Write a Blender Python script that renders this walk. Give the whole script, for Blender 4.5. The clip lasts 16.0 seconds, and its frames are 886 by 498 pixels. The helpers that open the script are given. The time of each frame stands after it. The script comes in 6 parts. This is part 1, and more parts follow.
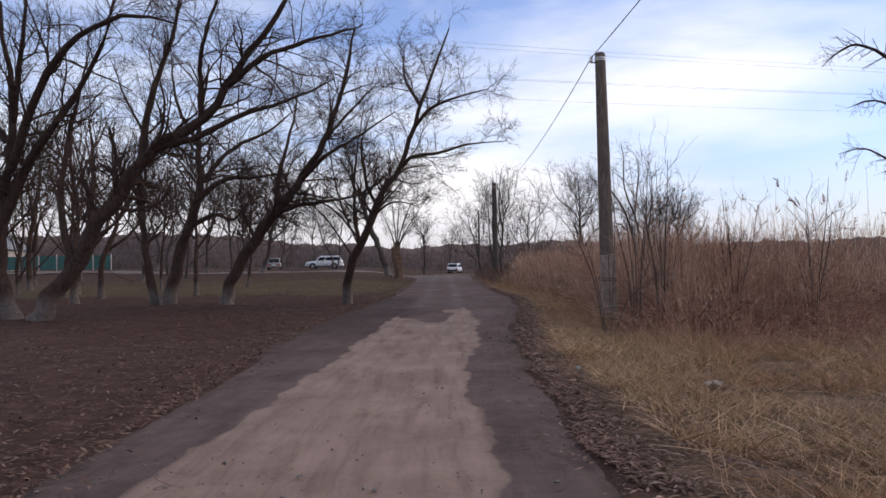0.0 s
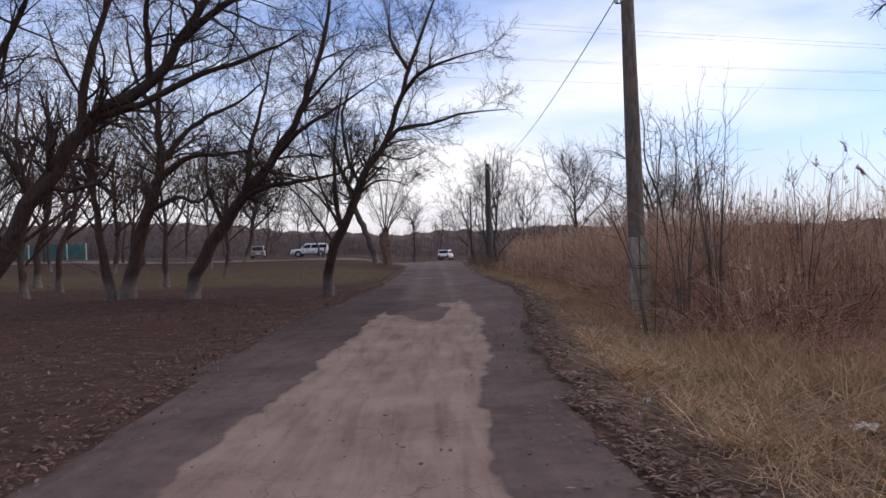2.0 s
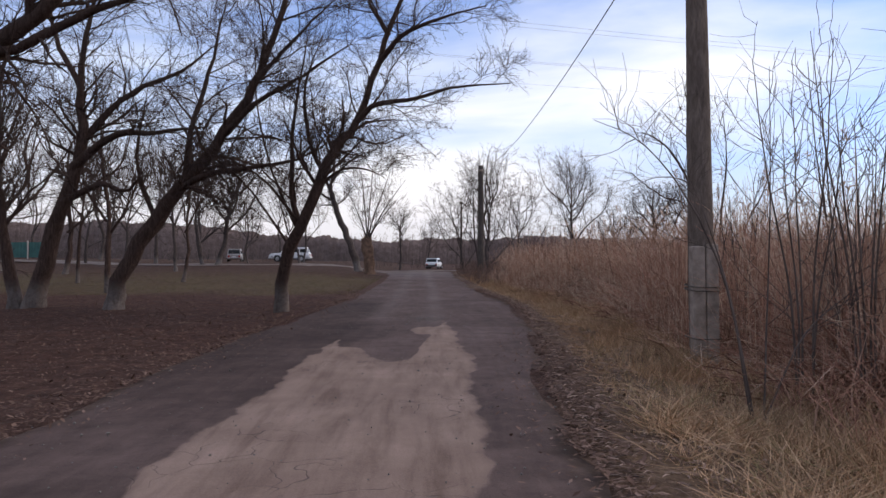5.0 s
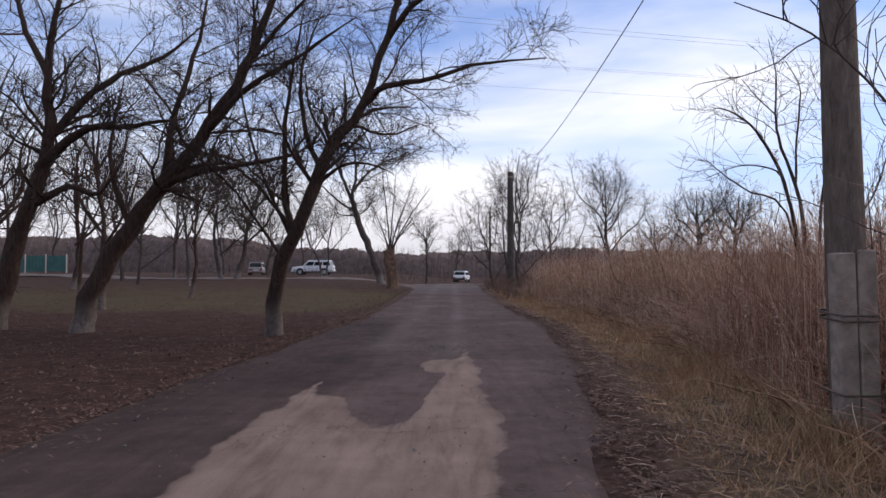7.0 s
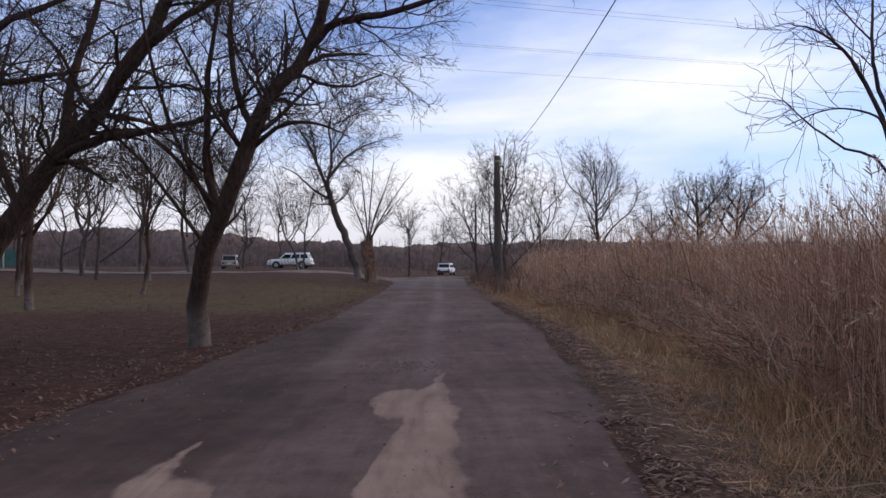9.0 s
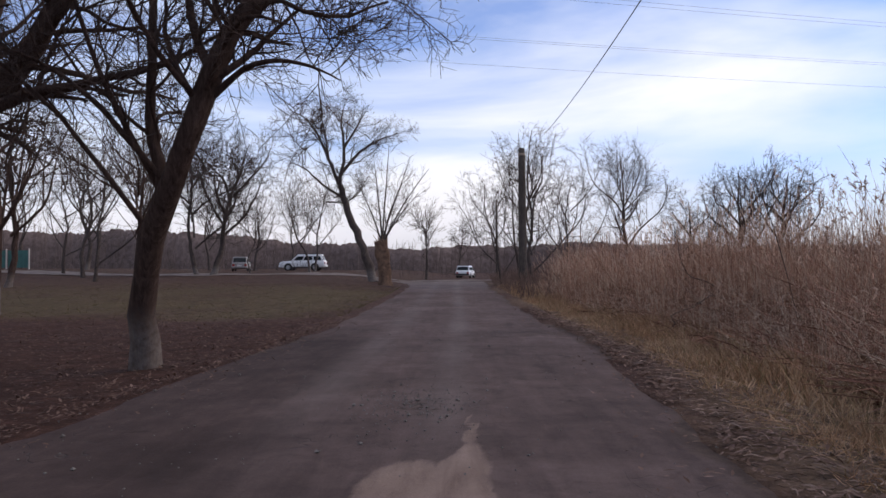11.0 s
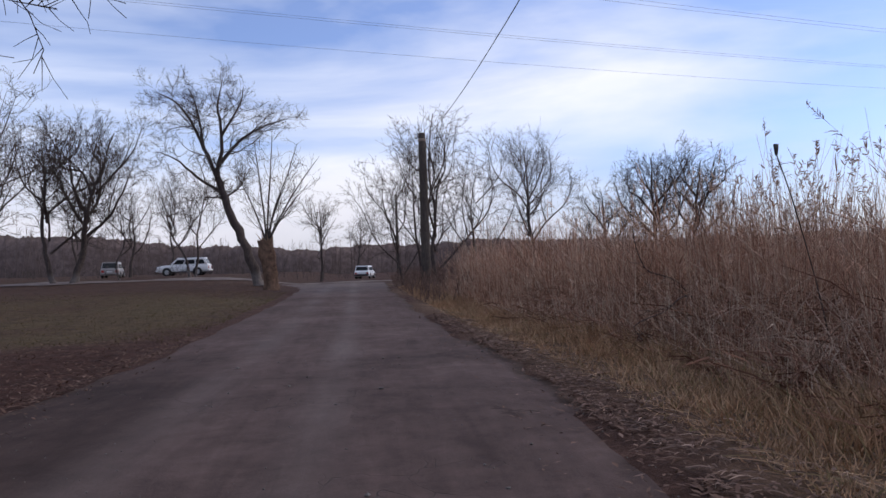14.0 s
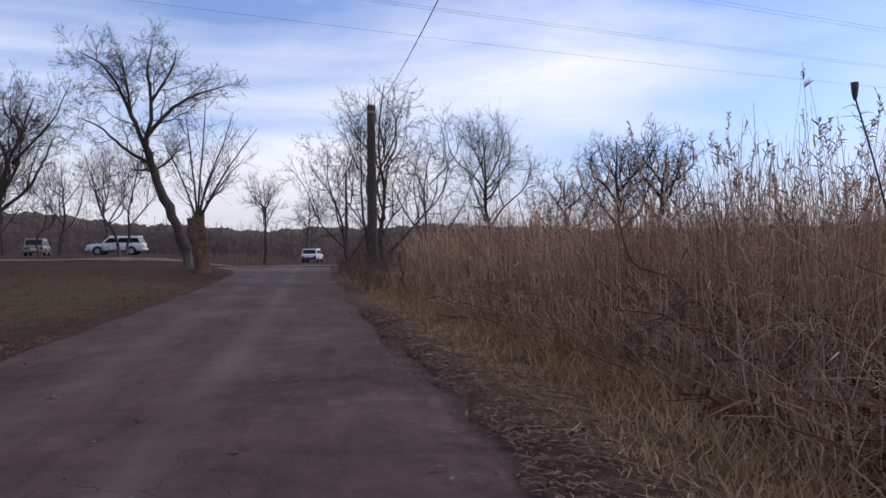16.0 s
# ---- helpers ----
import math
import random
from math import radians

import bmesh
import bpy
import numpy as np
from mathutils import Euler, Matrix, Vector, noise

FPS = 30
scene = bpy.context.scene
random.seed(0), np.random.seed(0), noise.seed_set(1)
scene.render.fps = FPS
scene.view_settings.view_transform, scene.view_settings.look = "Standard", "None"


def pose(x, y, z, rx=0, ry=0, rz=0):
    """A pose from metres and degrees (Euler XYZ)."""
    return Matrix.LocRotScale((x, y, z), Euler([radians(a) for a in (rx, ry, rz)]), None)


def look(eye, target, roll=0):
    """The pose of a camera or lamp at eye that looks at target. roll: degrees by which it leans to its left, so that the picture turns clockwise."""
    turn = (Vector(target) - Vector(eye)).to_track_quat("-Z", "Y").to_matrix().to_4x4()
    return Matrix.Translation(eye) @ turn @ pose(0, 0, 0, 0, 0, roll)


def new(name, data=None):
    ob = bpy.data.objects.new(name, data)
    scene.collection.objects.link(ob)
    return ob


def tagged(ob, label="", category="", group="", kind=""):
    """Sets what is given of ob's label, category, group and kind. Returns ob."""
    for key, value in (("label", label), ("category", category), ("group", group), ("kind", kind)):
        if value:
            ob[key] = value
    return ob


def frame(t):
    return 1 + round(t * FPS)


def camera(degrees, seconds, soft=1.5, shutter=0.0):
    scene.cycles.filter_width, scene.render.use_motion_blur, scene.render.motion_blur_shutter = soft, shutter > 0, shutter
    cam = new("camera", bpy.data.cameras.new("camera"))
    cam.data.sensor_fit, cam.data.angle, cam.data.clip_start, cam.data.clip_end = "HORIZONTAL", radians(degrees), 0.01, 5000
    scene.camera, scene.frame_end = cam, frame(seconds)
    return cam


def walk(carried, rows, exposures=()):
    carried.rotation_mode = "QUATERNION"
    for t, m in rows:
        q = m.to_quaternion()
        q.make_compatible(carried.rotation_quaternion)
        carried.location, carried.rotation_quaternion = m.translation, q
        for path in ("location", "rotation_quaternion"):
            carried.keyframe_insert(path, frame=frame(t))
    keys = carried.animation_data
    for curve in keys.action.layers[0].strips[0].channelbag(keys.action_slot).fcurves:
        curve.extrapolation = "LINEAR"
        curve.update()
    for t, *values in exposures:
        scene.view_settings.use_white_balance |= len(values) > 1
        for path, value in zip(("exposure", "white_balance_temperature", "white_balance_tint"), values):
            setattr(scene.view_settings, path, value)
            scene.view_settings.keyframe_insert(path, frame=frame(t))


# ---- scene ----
cam = camera(62.8, 16.0)
PATH = [
    (0, (0.095, -0.053, 1.645), (0.092, 1.946, 1.69), -1.1),
    (0.5, (0.031, 0.849, 1.652), (0.055, 2.849, 1.697), -1.4),
    (1, (-0.036, 1.799, 1.633), (-0.049, 3.798, 1.686), -0.8),
    (1.5, (-0.032, 2.711, 1.633), (-0.008, 4.71, 1.64), -2.8),
    (2, (-0.052, 3.655, 1.644), (-0.027, 5.655, 1.651), -1.7),
    (2.5, (0.037, 4.566, 1.621), (0.13, 6.564, 1.619), -2.1),
    (3, (0.063, 5.476, 1.631), (0.169, 7.473, 1.643), -0.4),
    (3.5, (0.149, 6.315, 1.601), (0.292, 8.31, 1.607), -0.8),
    (4, (0.161, 7.315, 1.608), (0.236, 9.313, 1.629), 1.1),
    (4.5, (0.25, 8.193, 1.582), (0.334, 10.191, 1.606), -0.7),
    (4.7, (0.252, 8.583, 1.611), (0.315, 10.582, 1.638), -0.2),
    (6.8, (0.591, 12.626, 1.648), (0.573, 14.625, 1.708), -1.4),
    (7, (0.565, 13.016, 1.648), (0.536, 15.014, 1.714), -0.3),
    (7.5, (0.625, 13.983, 1.614), (0.634, 15.982, 1.683), -1.7),
    (8, (0.705, 15.111, 1.648), (0.719, 17.11, 1.716), -1.1),
    (8.5, (0.743, 16.055, 1.615), (0.772, 18.054, 1.677), -0.9),
    (9, (0.818, 17.203, 1.643), (0.827, 19.203, 1.688), -0.6),
    (9.2, (0.811, 17.632, 1.604), (0.78, 19.631, 1.647), 0.1),
    (11.3, (0.679, 21.596, 1.51), (0.643, 23.594, 1.573), -0.6),
    (11.5, (0.689, 21.916, 1.528), (0.675, 23.915, 1.599), -0.6),
    (12, (0.743, 22.828, 1.516), (0.8, 24.826, 1.591), -1.3),
    (12.5, (0.736, 23.655, 1.521), (0.775, 25.653, 1.598), 0.0),
    (13, (0.817, 24.518, 1.51), (0.912, 26.515, 1.573), -1.7),
    (13.5, (0.899, 25.343, 1.527), (1.016, 27.339, 1.595), -0.9),
    (14, (1.059, 26.189, 1.502), (1.289, 28.175, 1.55), -2.0),
    (14.5, (1.21, 27.021, 1.528), (1.499, 29.0, 1.571), -1.2),
    (15, (1.443, 27.843, 1.488), (1.842, 29.802, 1.524), -2.2),
    (15.5, (1.675, 28.7, 1.51), (2.068, 30.661, 1.54), -0.3),
    (16, (1.908, 29.558, 1.537), (2.255, 31.528, 1.541), -0.7),
]
EXPOSURES = [(0, 0.23, 6960, 11), (3, 0.27, 6920, 11), (4.5, 0.26, 6920, 11), (9, 0.15, 6720, 12), (11.4, 0.15, 6760, 12), (12.0, 0.07, 6580, 12), (12.5, 0.05, 6540, 12), (16, 0.0, 6520, 13)]
walk(cam, [(t, look(eye, target, roll)) for t, eye, target, roll in PATH], EXPOSURES)

# ---------------------------------------------------------------- world, sun, exposure
SUN_EL, SUN_AZ = 34.0, 75.0          # degrees above the horizon, to the right of the road's direction

world = bpy.data.worlds.new("world")
scene.world = world
world.use_nodes = True
wn, wl = world.node_tree.nodes, world.node_tree.links
wn.clear()


def wnode(kind, **values):
    n = wn.new(kind)
    for k, v in values.items():
        n.inputs[k].default_value = v
    return n


w_out = wn.new("ShaderNodeOutputWorld")
w_bg = wn.new("ShaderNodeBackground")
w_bg.inputs["Strength"].default_value = 1.12
sky = wn.new("ShaderNodeTexSky")
sky.sky_type, sky.sun_disc = "NISHITA", False
sky.sun_elevation, sky.sun_rotation = radians(SUN_EL), radians(SUN_AZ)
sky.air_density, sky.dust_density, sky.ozone_density = 1.0, 0.6, 3.0
w_sky = wn.new("ShaderNodeVectorMath")
w_sky.operation = "MULTIPLY"
w_sky.inputs[1].default_value = (0.104, 0.112, 0.148)
wl.new(sky.outputs[0], w_sky.inputs[0])
# streaky cloud
w_co = wn.new("ShaderNodeTexCoord")
w_map = wn.new("ShaderNodeMapping")
w_map.inputs["Scale"].default_value = (1.0, 1.0, 4.2)
w_map.inputs["Location"].default_value = (0.35, 0.0, 0.25)
w_map.inputs["Rotation"].default_value = (0.0, radians(4), 0.0)
wl.new(w_co.outputs["Generated"], w_map.inputs[0])
w_n = wnode("ShaderNodeTexNoise", Scale=1.55, Detail=8.0, Roughness=0.5, Distortion=0.35)
wl.new(w_map.outputs[0], w_n.inputs["Vector"])
w_ramp = wn.new("ShaderNodeValToRGB")
w_ramp.color_ramp.elements[0].position, w_ramp.color_ramp.elements[0].color = 0.41, (0.10, 0.10, 0.10, 1)
w_ramp.color_ramp.elements[1].position, w_ramp.color_ramp.elements[1].color = 0.63, (1, 1, 1, 1)
wl.new(w_n.outputs[0], w_ramp.inputs[0])
w_n2 = wnode("ShaderNodeTexNoise", Scale=1.1, Detail=5.0, Roughness=0.5)
wl.new(w_map.outputs[0], w_n2.inputs["Vector"])
w_r2 = wn.new("ShaderNodeValToRGB")
w_r2.color_ramp.elements[0].position, w_r2.color_ramp.elements[0].color = 0.3, (0.60, 0.72, 0.97, 1)
w_r2.color_ramp.elements[1].position, w_r2.color_ramp.elements[1].color = 0.72, (0.91, 0.92, 0.965, 1)
wl.new(w_n2.outputs[0], w_r2.inputs[0])
w_mix = wn.new("ShaderNodeMixRGB")
wl.new(w_ramp.outputs[0], w_mix.inputs[0])
wl.new(w_sky.outputs[0], w_mix.inputs[1])
wl.new(w_r2.outputs[0], w_mix.inputs[2])
w_sep = wn.new("ShaderNodeSeparateXYZ")
wl.new(w_co.outputs["Generated"], w_sep.inputs[0])
w_hr = wn.new("ShaderNodeValToRGB")
w_hr.color_ramp.elements[0].position, w_hr.color_ramp.elements[0].color = 0.0, (0.72, 0.72, 0.72, 1)
w_hr.color_ramp.elements[1].position, w_hr.color_ramp.elements[1].color = 0.16, (0, 0, 0, 1)
wl.new(w_sep.outputs["Z"], w_hr.inputs[0])
w_haze = wn.new("ShaderNodeMixRGB")
w_haze.inputs[2].default_value = (0.52, 0.51, 0.59, 1)
wl.new(w_hr.outputs[0], w_haze.inputs[0])
wl.new(w_mix.outputs[0], w_haze.inputs[1])
wl.new(w_haze.outputs[0], w_bg.inputs["Color"])
wl.new(w_bg.outputs[0], w_out.inputs[0])

sun = new("sun", bpy.data.lights.new("sun", "SUN"))
sun.data.energy, sun.data.angle, sun.data.color = 1.4, radians(50), (1.0, 0.86, 0.70)
sx, sy = math.sin(radians(SUN_AZ)), math.cos(radians(SUN_AZ))
sun.matrix_world = look((sx * 100, sy * 100, 100 * math.tan(radians(SUN_EL))), (0, 0, 0))

# ---------------------------------------------------------------- materials


def mat(name, rough=0.85, metal=0.0):
    m = bpy.data.materials.new(name)
    m.use_nodes = True
    b = m.node_tree.nodes["Principled BSDF"]
    b.inputs["Roughness"].default_value, b.inputs["Metallic"].default_value = rough, metal
    b.inputs["Specular IOR Level"].default_value = 0.08 if rough > 0.75 else 0.5
    return m, m.node_tree.nodes, m.node_tree.links, b


def noise_node(ns, ls, scale, detail=4.0, rough=0.6, vec=None, dist=0.0):
    n = ns.new("ShaderNodeTexNoise")
    n.inputs["Scale"].default_value, n.inputs["Detail"].default_value = scale, detail
    n.inputs["Roughness"].default_value, n.inputs["Distortion"].default_value = rough, dist
    if vec is not None:
        ls.new(vec, n.inputs["Vector"])
    return n.outputs[0]


def ramp_node(ns, ls, fac, stops):
    r = ns.new("ShaderNodeValToRGB")
    e = r.color_ramp.elements
    while len(e) < len(stops):
        e.new(0.5)
    for i, (p, c) in enumerate(stops):
        e[i].position, e[i].color = p, (*c, 1) if len(c) == 3 else c
    ls.new(fac, r.inputs[0])
    return r.outputs[0]


def mix_node(ns, ls, fac, a, b, mode="MIX"):
    x = ns.new("ShaderNodeMixRGB")
    x.blend_type = mode
    for i, v in ((0, fac), (1, a), (2, b)):
        if isinstance(v, (int, float)):
            x.inputs[i].default_value = v
        elif isinstance(v, tuple):
            x.inputs[i].default_value = (*v, 1)
        else:
            ls.new(v, x.inputs[i])
    return x.outputs[0]


def math_node(ns, ls, op, a, b=0.0):
    x = ns.new("ShaderNodeMath")
    x.operation = op
    for i, v in ((0, a), (1, b)):
        if isinstance(v, (int, float)):
            x.inputs[i].default_value = v
        else:
            ls.new(v, x.inputs[i])
    return x.outputs[0]


def position(ns):
    return ns.new("ShaderNodeNewGeometry").outputs["Position"]


def bump(ns, ls, b, height, strength=0.4, dist=0.02):
    n = ns.new("ShaderNodeBump")
    n.inputs["Strength"].default_value, n.inputs["Distance"].default_value = strength, dist
    ls.new(height, n.inputs["Height"])
    ls.new(n.outputs[0], b.inputs["Normal"])


def simple(name, dark, light, scale=3.0, rough=0.85, metal=0.0, bump_scale=0.0, strength=0.4, dist=0.01):
    """A surface mottled between two colours, with grain."""
    m, ns, ls, b = mat(name, rough, metal)
    p = position(ns)
    a = noise_node(ns, ls, scale, 6.0, 0.65, p)
    ls.new(ramp_node(ns, ls, a, [(0.3, dark), (0.7, light)]), b.inputs["Base Color"])
    if bump_scale:
        bump(ns, ls, b, noise_node(ns, ls, bump_scale, 5.0, 0.65, p), strength, dist)
    return m


def per_island(name, colours, rough=0.8, mottle=0.25, patches=None):
    """Stalks, leaves and twigs: each loose piece takes its own colour from the range."""
    m, ns, ls, b = mat(name, rough)
    g = ns.new("ShaderNodeNewGeometry")
    n = len(colours)
    c = ramp_node(ns, ls, g.outputs["Random Per Island"], [(i / max(1, n - 1), k) for i, k in enumerate(colours)])
    d = noise_node(ns, ls, 0.9, 3.0, 0.6, g.outputs["Position"])
    c = mix_node(ns, ls, mottle, c, ramp_node(ns, ls, d, [(0.3, (0.3, 0.26, 0.24)), (0.7, (1.0, 0.95, 0.9))]), "MULTIPLY")
    if patches:
        q = noise_node(ns, ls, 0.22, 4.0, 0.6, g.outputs["Position"])
        c = mix_node(ns, ls, ramp_node(ns, ls, q, [(0.42, (0, 0, 0)), (0.62, (0.75, 0.75, 0.75))]), c, mix_node(ns, ls, 1.0, c, patches, "MULTIPLY"))
    ls.new(c, b.inputs["Base Color"])
    return m


def asphalt_material():
    m, ns, ls, b = mat("worn_asphalt", 0.9)
    p = position(ns)
    big = noise_node(ns, ls, 0.32, 5.0, 0.6, p, 0.4)
    mid = noise_node(ns, ls, 2.2, 6.0, 0.7, p)
    fine = noise_node(ns, ls, 70.0, 3.0, 0.7, p)
    tar = ramp_node(ns, ls, big, [(0.32, (0.069, 0.049, 0.044)), (0.55, (0.101, 0.072, 0.065)), (0.72, (0.130, 0.095, 0.086))])
    tar = mix_node(ns, ls, 0.55, tar, ramp_node(ns, ls, mid, [(0.3, (0.5, 0.47, 0.47)), (0.68, (1.3, 1.26, 1.24))]), "MULTIPLY")
    blot = noise_node(ns, ls, 0.75, 6.0, 0.68, p, 0.8)
    tar = mix_node(ns, ls, ramp_node(ns, ls, blot, [(0.52, (0, 0, 0)), (0.72, (0.45, 0.45, 0.45))]), tar, (0.044, 0.031, 0.027))
    st = ns.new("ShaderNodeAttribute")
    st.attribute_name = "strip"
    tar = mix_node(ns, ls, st.outputs["Fac"], tar, mix_node(ns, ls, 1.0, tar, (0.66, 0.64, 0.63), "MULTIPLY"))
    # worn dusty slab, shown by the layer's own outline
    at = ns.new("ShaderNodeAttribute")
    at.attribute_name = "slab"
    slab = ramp_node(ns, ls, noise_node(ns, ls, 0.8, 6.0, 0.65, p), [(0.28, (0.170, 0.117, 0.096)), (0.55, (0.231, 0.166, 0.136)), (0.75, (0.274, 0.198, 0.167))])
    mp = ns.new("ShaderNodeMapping")
    mp.inputs["Scale"].default_value = (2.6, 0.32, 1.0)
    ls.new(p, mp.inputs[0])
    streak = noise_node(ns, ls, 1.6, 7.0, 0.66, mp.outputs[0], 0.5)
    slab = mix_node(ns, ls, 0.75, slab, ramp_node(ns, ls, streak, [(0.3, (0.55, 0.5, 0.47)), (0.5, (0.92, 0.9, 0.88)), (0.7, (1.12, 1.1, 1.08))]), "MULTIPLY")
    tar = mix_node(ns, ls, 0.6, tar, ramp_node(ns, ls, streak, [(0.3, (0.7, 0.68, 0.68)), (0.7, (1.3, 1.28, 1.26))]), "MULTIPLY")
    mp2 = ns.new("ShaderNodeMapping")
    mp2.inputs["Scale"].default_value = (1.5, 0.7, 1.0)
    ls.new(p, mp2.inputs[0])
    edge = math_node(ns, ls, "ADD", at.outputs["Fac"], math_node(ns, ls, "MULTIPLY", math_node(ns, ls, "SUBTRACT", noise_node(ns, ls, 1.1, 7.0, 0.6, mp2.outputs[0], 0.2), 0.5), 0.42))
    k = ramp_node(ns, ls, edge, [(0.45, (0, 0, 0)), (0.50, (0.75, 0.75, 0.75)), (0.58, (1, 1, 1))])
    c = mix_node(ns, ls, k, tar, slab)
    # dust lying in the wheel tracks
    du = ns.new("ShaderNodeAttribute")
    du.attribute_name = "dust"
    c = mix_node(ns, ls, du.outputs["Fac"], c, (0.185, 0.152, 0.140))
    # soil trodden over the edges
    so = ns.new("ShaderNodeAttribute")
    so.attribute_name = "spill"
    sk = math_node(ns, ls, "ADD", so.outputs["Fac"], math_node(ns, ls, "MULTIPLY", math_node(ns, ls, "SUBTRACT", noise_node(ns, ls, 2.4, 7.0, 0.7, p), 0.5), 1.1))
    c = mix_node(ns, ls, ramp_node(ns, ls, sk, [(0.40, (0, 0, 0)), (0.70, (0.9, 0.9, 0.9))]), c, ramp_node(ns, ls, mid, [(0.3, (0.036, 0.024, 0.019)), (0.7, (0.098, 0.068, 0.053))]))
    # bare soil in the worn-out hollows
    di = ns.new("ShaderNodeAttribute")
    di.attribute_name = "hollow"
    dk = math_node(ns, ls, "ADD", di.outputs["Fac"], math_node(ns, ls, "MULTIPLY", math_node(ns, ls, "SUBTRACT", noise_node(ns, ls, 5.0, 7.0, 0.72, p, 0.4), 0.5), 1.5))
    c = mix_node(ns, ls, ramp_node(ns, ls, dk, [(0.46, (0, 0, 0)), (0.62, (0.8, 0.8, 0.8))]), c, (0.040, 0.027, 0.022))
    # cracks
    v = ns.new("ShaderNodeTexVoronoi")
    v.feature = "DISTANCE_TO_EDGE"
    v.inputs["Scale"].default_value = 1.5
    warp = ns.new("ShaderNodeVectorMath")
    warp.operation = "ADD"
    nn = ns.new("ShaderNodeTexNoise")
    nn.inputs["Scale"].default_value = 1.6
    ls.new(p, nn.inputs["Vector"])
    ls.new(p, warp.inputs[0])
    ls.new(nn.outputs["Color"], warp.inputs[1])
    ls.new(warp.outputs[0], v.inputs["Vector"])
    line = ramp_node(ns, ls, v.outputs["Distance"], [(0.0, (1, 1, 1)), (0.012, (0, 0, 0))])
    where = ramp_node(ns, ls, noise_node(ns, ls, 0.45, 3.0, 0.5, p), [(0.52, (0, 0, 0)), (0.62, (1, 1, 1))])
    crack = mix_node(ns, ls, 1.0, line, where, "MULTIPLY")
    c = mix_node(ns, ls, math_node(ns, ls, "MULTIPLY", crack, 0.7), c, (0.05, 0.043, 0.04))
    c = mix_node(ns, ls, 0.5, c, ramp_node(ns, ls, fine, [(0.25, (0.6, 0.6, 0.6)), (0.75, (1.3, 1.3, 1.3))]), "MULTIPLY")
    ls.new(c, b.inputs["Base Color"])
    h = math_node(ns, ls, "ADD", math_node(ns, ls, "MULTIPLY", fine, 0.35), math_node(ns, ls, "SUBTRACT", math_node(ns, ls, "MULTIPLY", mid, 1.2), math_node(ns, ls, "MULTIPLY", crack, 1.0)))
    bump(ns, ls, b, h, 0.55, 0.015)
    return m


def ground_material():
    m, ns, ls, b = mat("soil_and_litter", 0.95)
    p = position(ns)
    big = noise_node(ns, ls, 0.22, 5.0, 0.6, p)
    mid = noise_node(ns, ls, 2.6, 7.0, 0.72, p)
    fine = noise_node(ns, ls, 16.0, 6.0, 0.78, p)
    soil = ramp_node(ns, ls, mid, [(0.28, (0.034, 0.019, 0.015)), (0.5, (0.065, 0.037, 0.029)), (0.75, (0.118, 0.069, 0.054))])
    at = ns.new("ShaderNodeAttribute")
    at.attribute_name = "grass"
    grass = ramp_node(ns, ls, mid, [(0.3, (0.046, 0.036, 0.020)), (0.5, (0.088, 0.068, 0.038)), (0.72, (0.130, 0.098, 0.060))])
    k = math_node(ns, ls, "MULTIPLY", at.outputs["Fac"], ramp_node(ns, ls, big, [(0.3, (0.35, 0.35, 0.35)), (0.6, (1, 1, 1))]))
    c = mix_node(ns, ls, k, soil, grass)
    dm = ns.new("ShaderNodeAttribute")
    dm.attribute_name = "damp"
    c = mix_node(ns, ls, dm.outputs["Fac"], c, mix_node(ns, ls, 1.0, c, (0.84, 0.76, 0.73), "MULTIPLY"))
    a2 = ns.new("ShaderNodeAttribute")
    a2.attribute_name = "straw"
    c = mix_node(ns, ls, a2.outputs["Fac"], c, ramp_node(ns, ls, mid, [(0.3, (0.070, 0.047, 0.033)), (0.5, (0.125, 0.084, 0.057)), (0.7, (0.215, 0.147, 0.098))]))
    c = mix_node(ns, ls, 0.7, c, ramp_node(ns, ls, fine, [(0.3, (0.45, 0.43, 0.42)), (0.7, (1.45, 1.4, 1.35))]), "MULTIPLY")
    ls.new(c, b.inputs["Base Color"])
    bump(ns, ls, b, math_node(ns, ls, "ADD", fine, math_node(ns, ls, "MULTIPLY", mid, 1.5)), 0.8, 0.04)
    return m


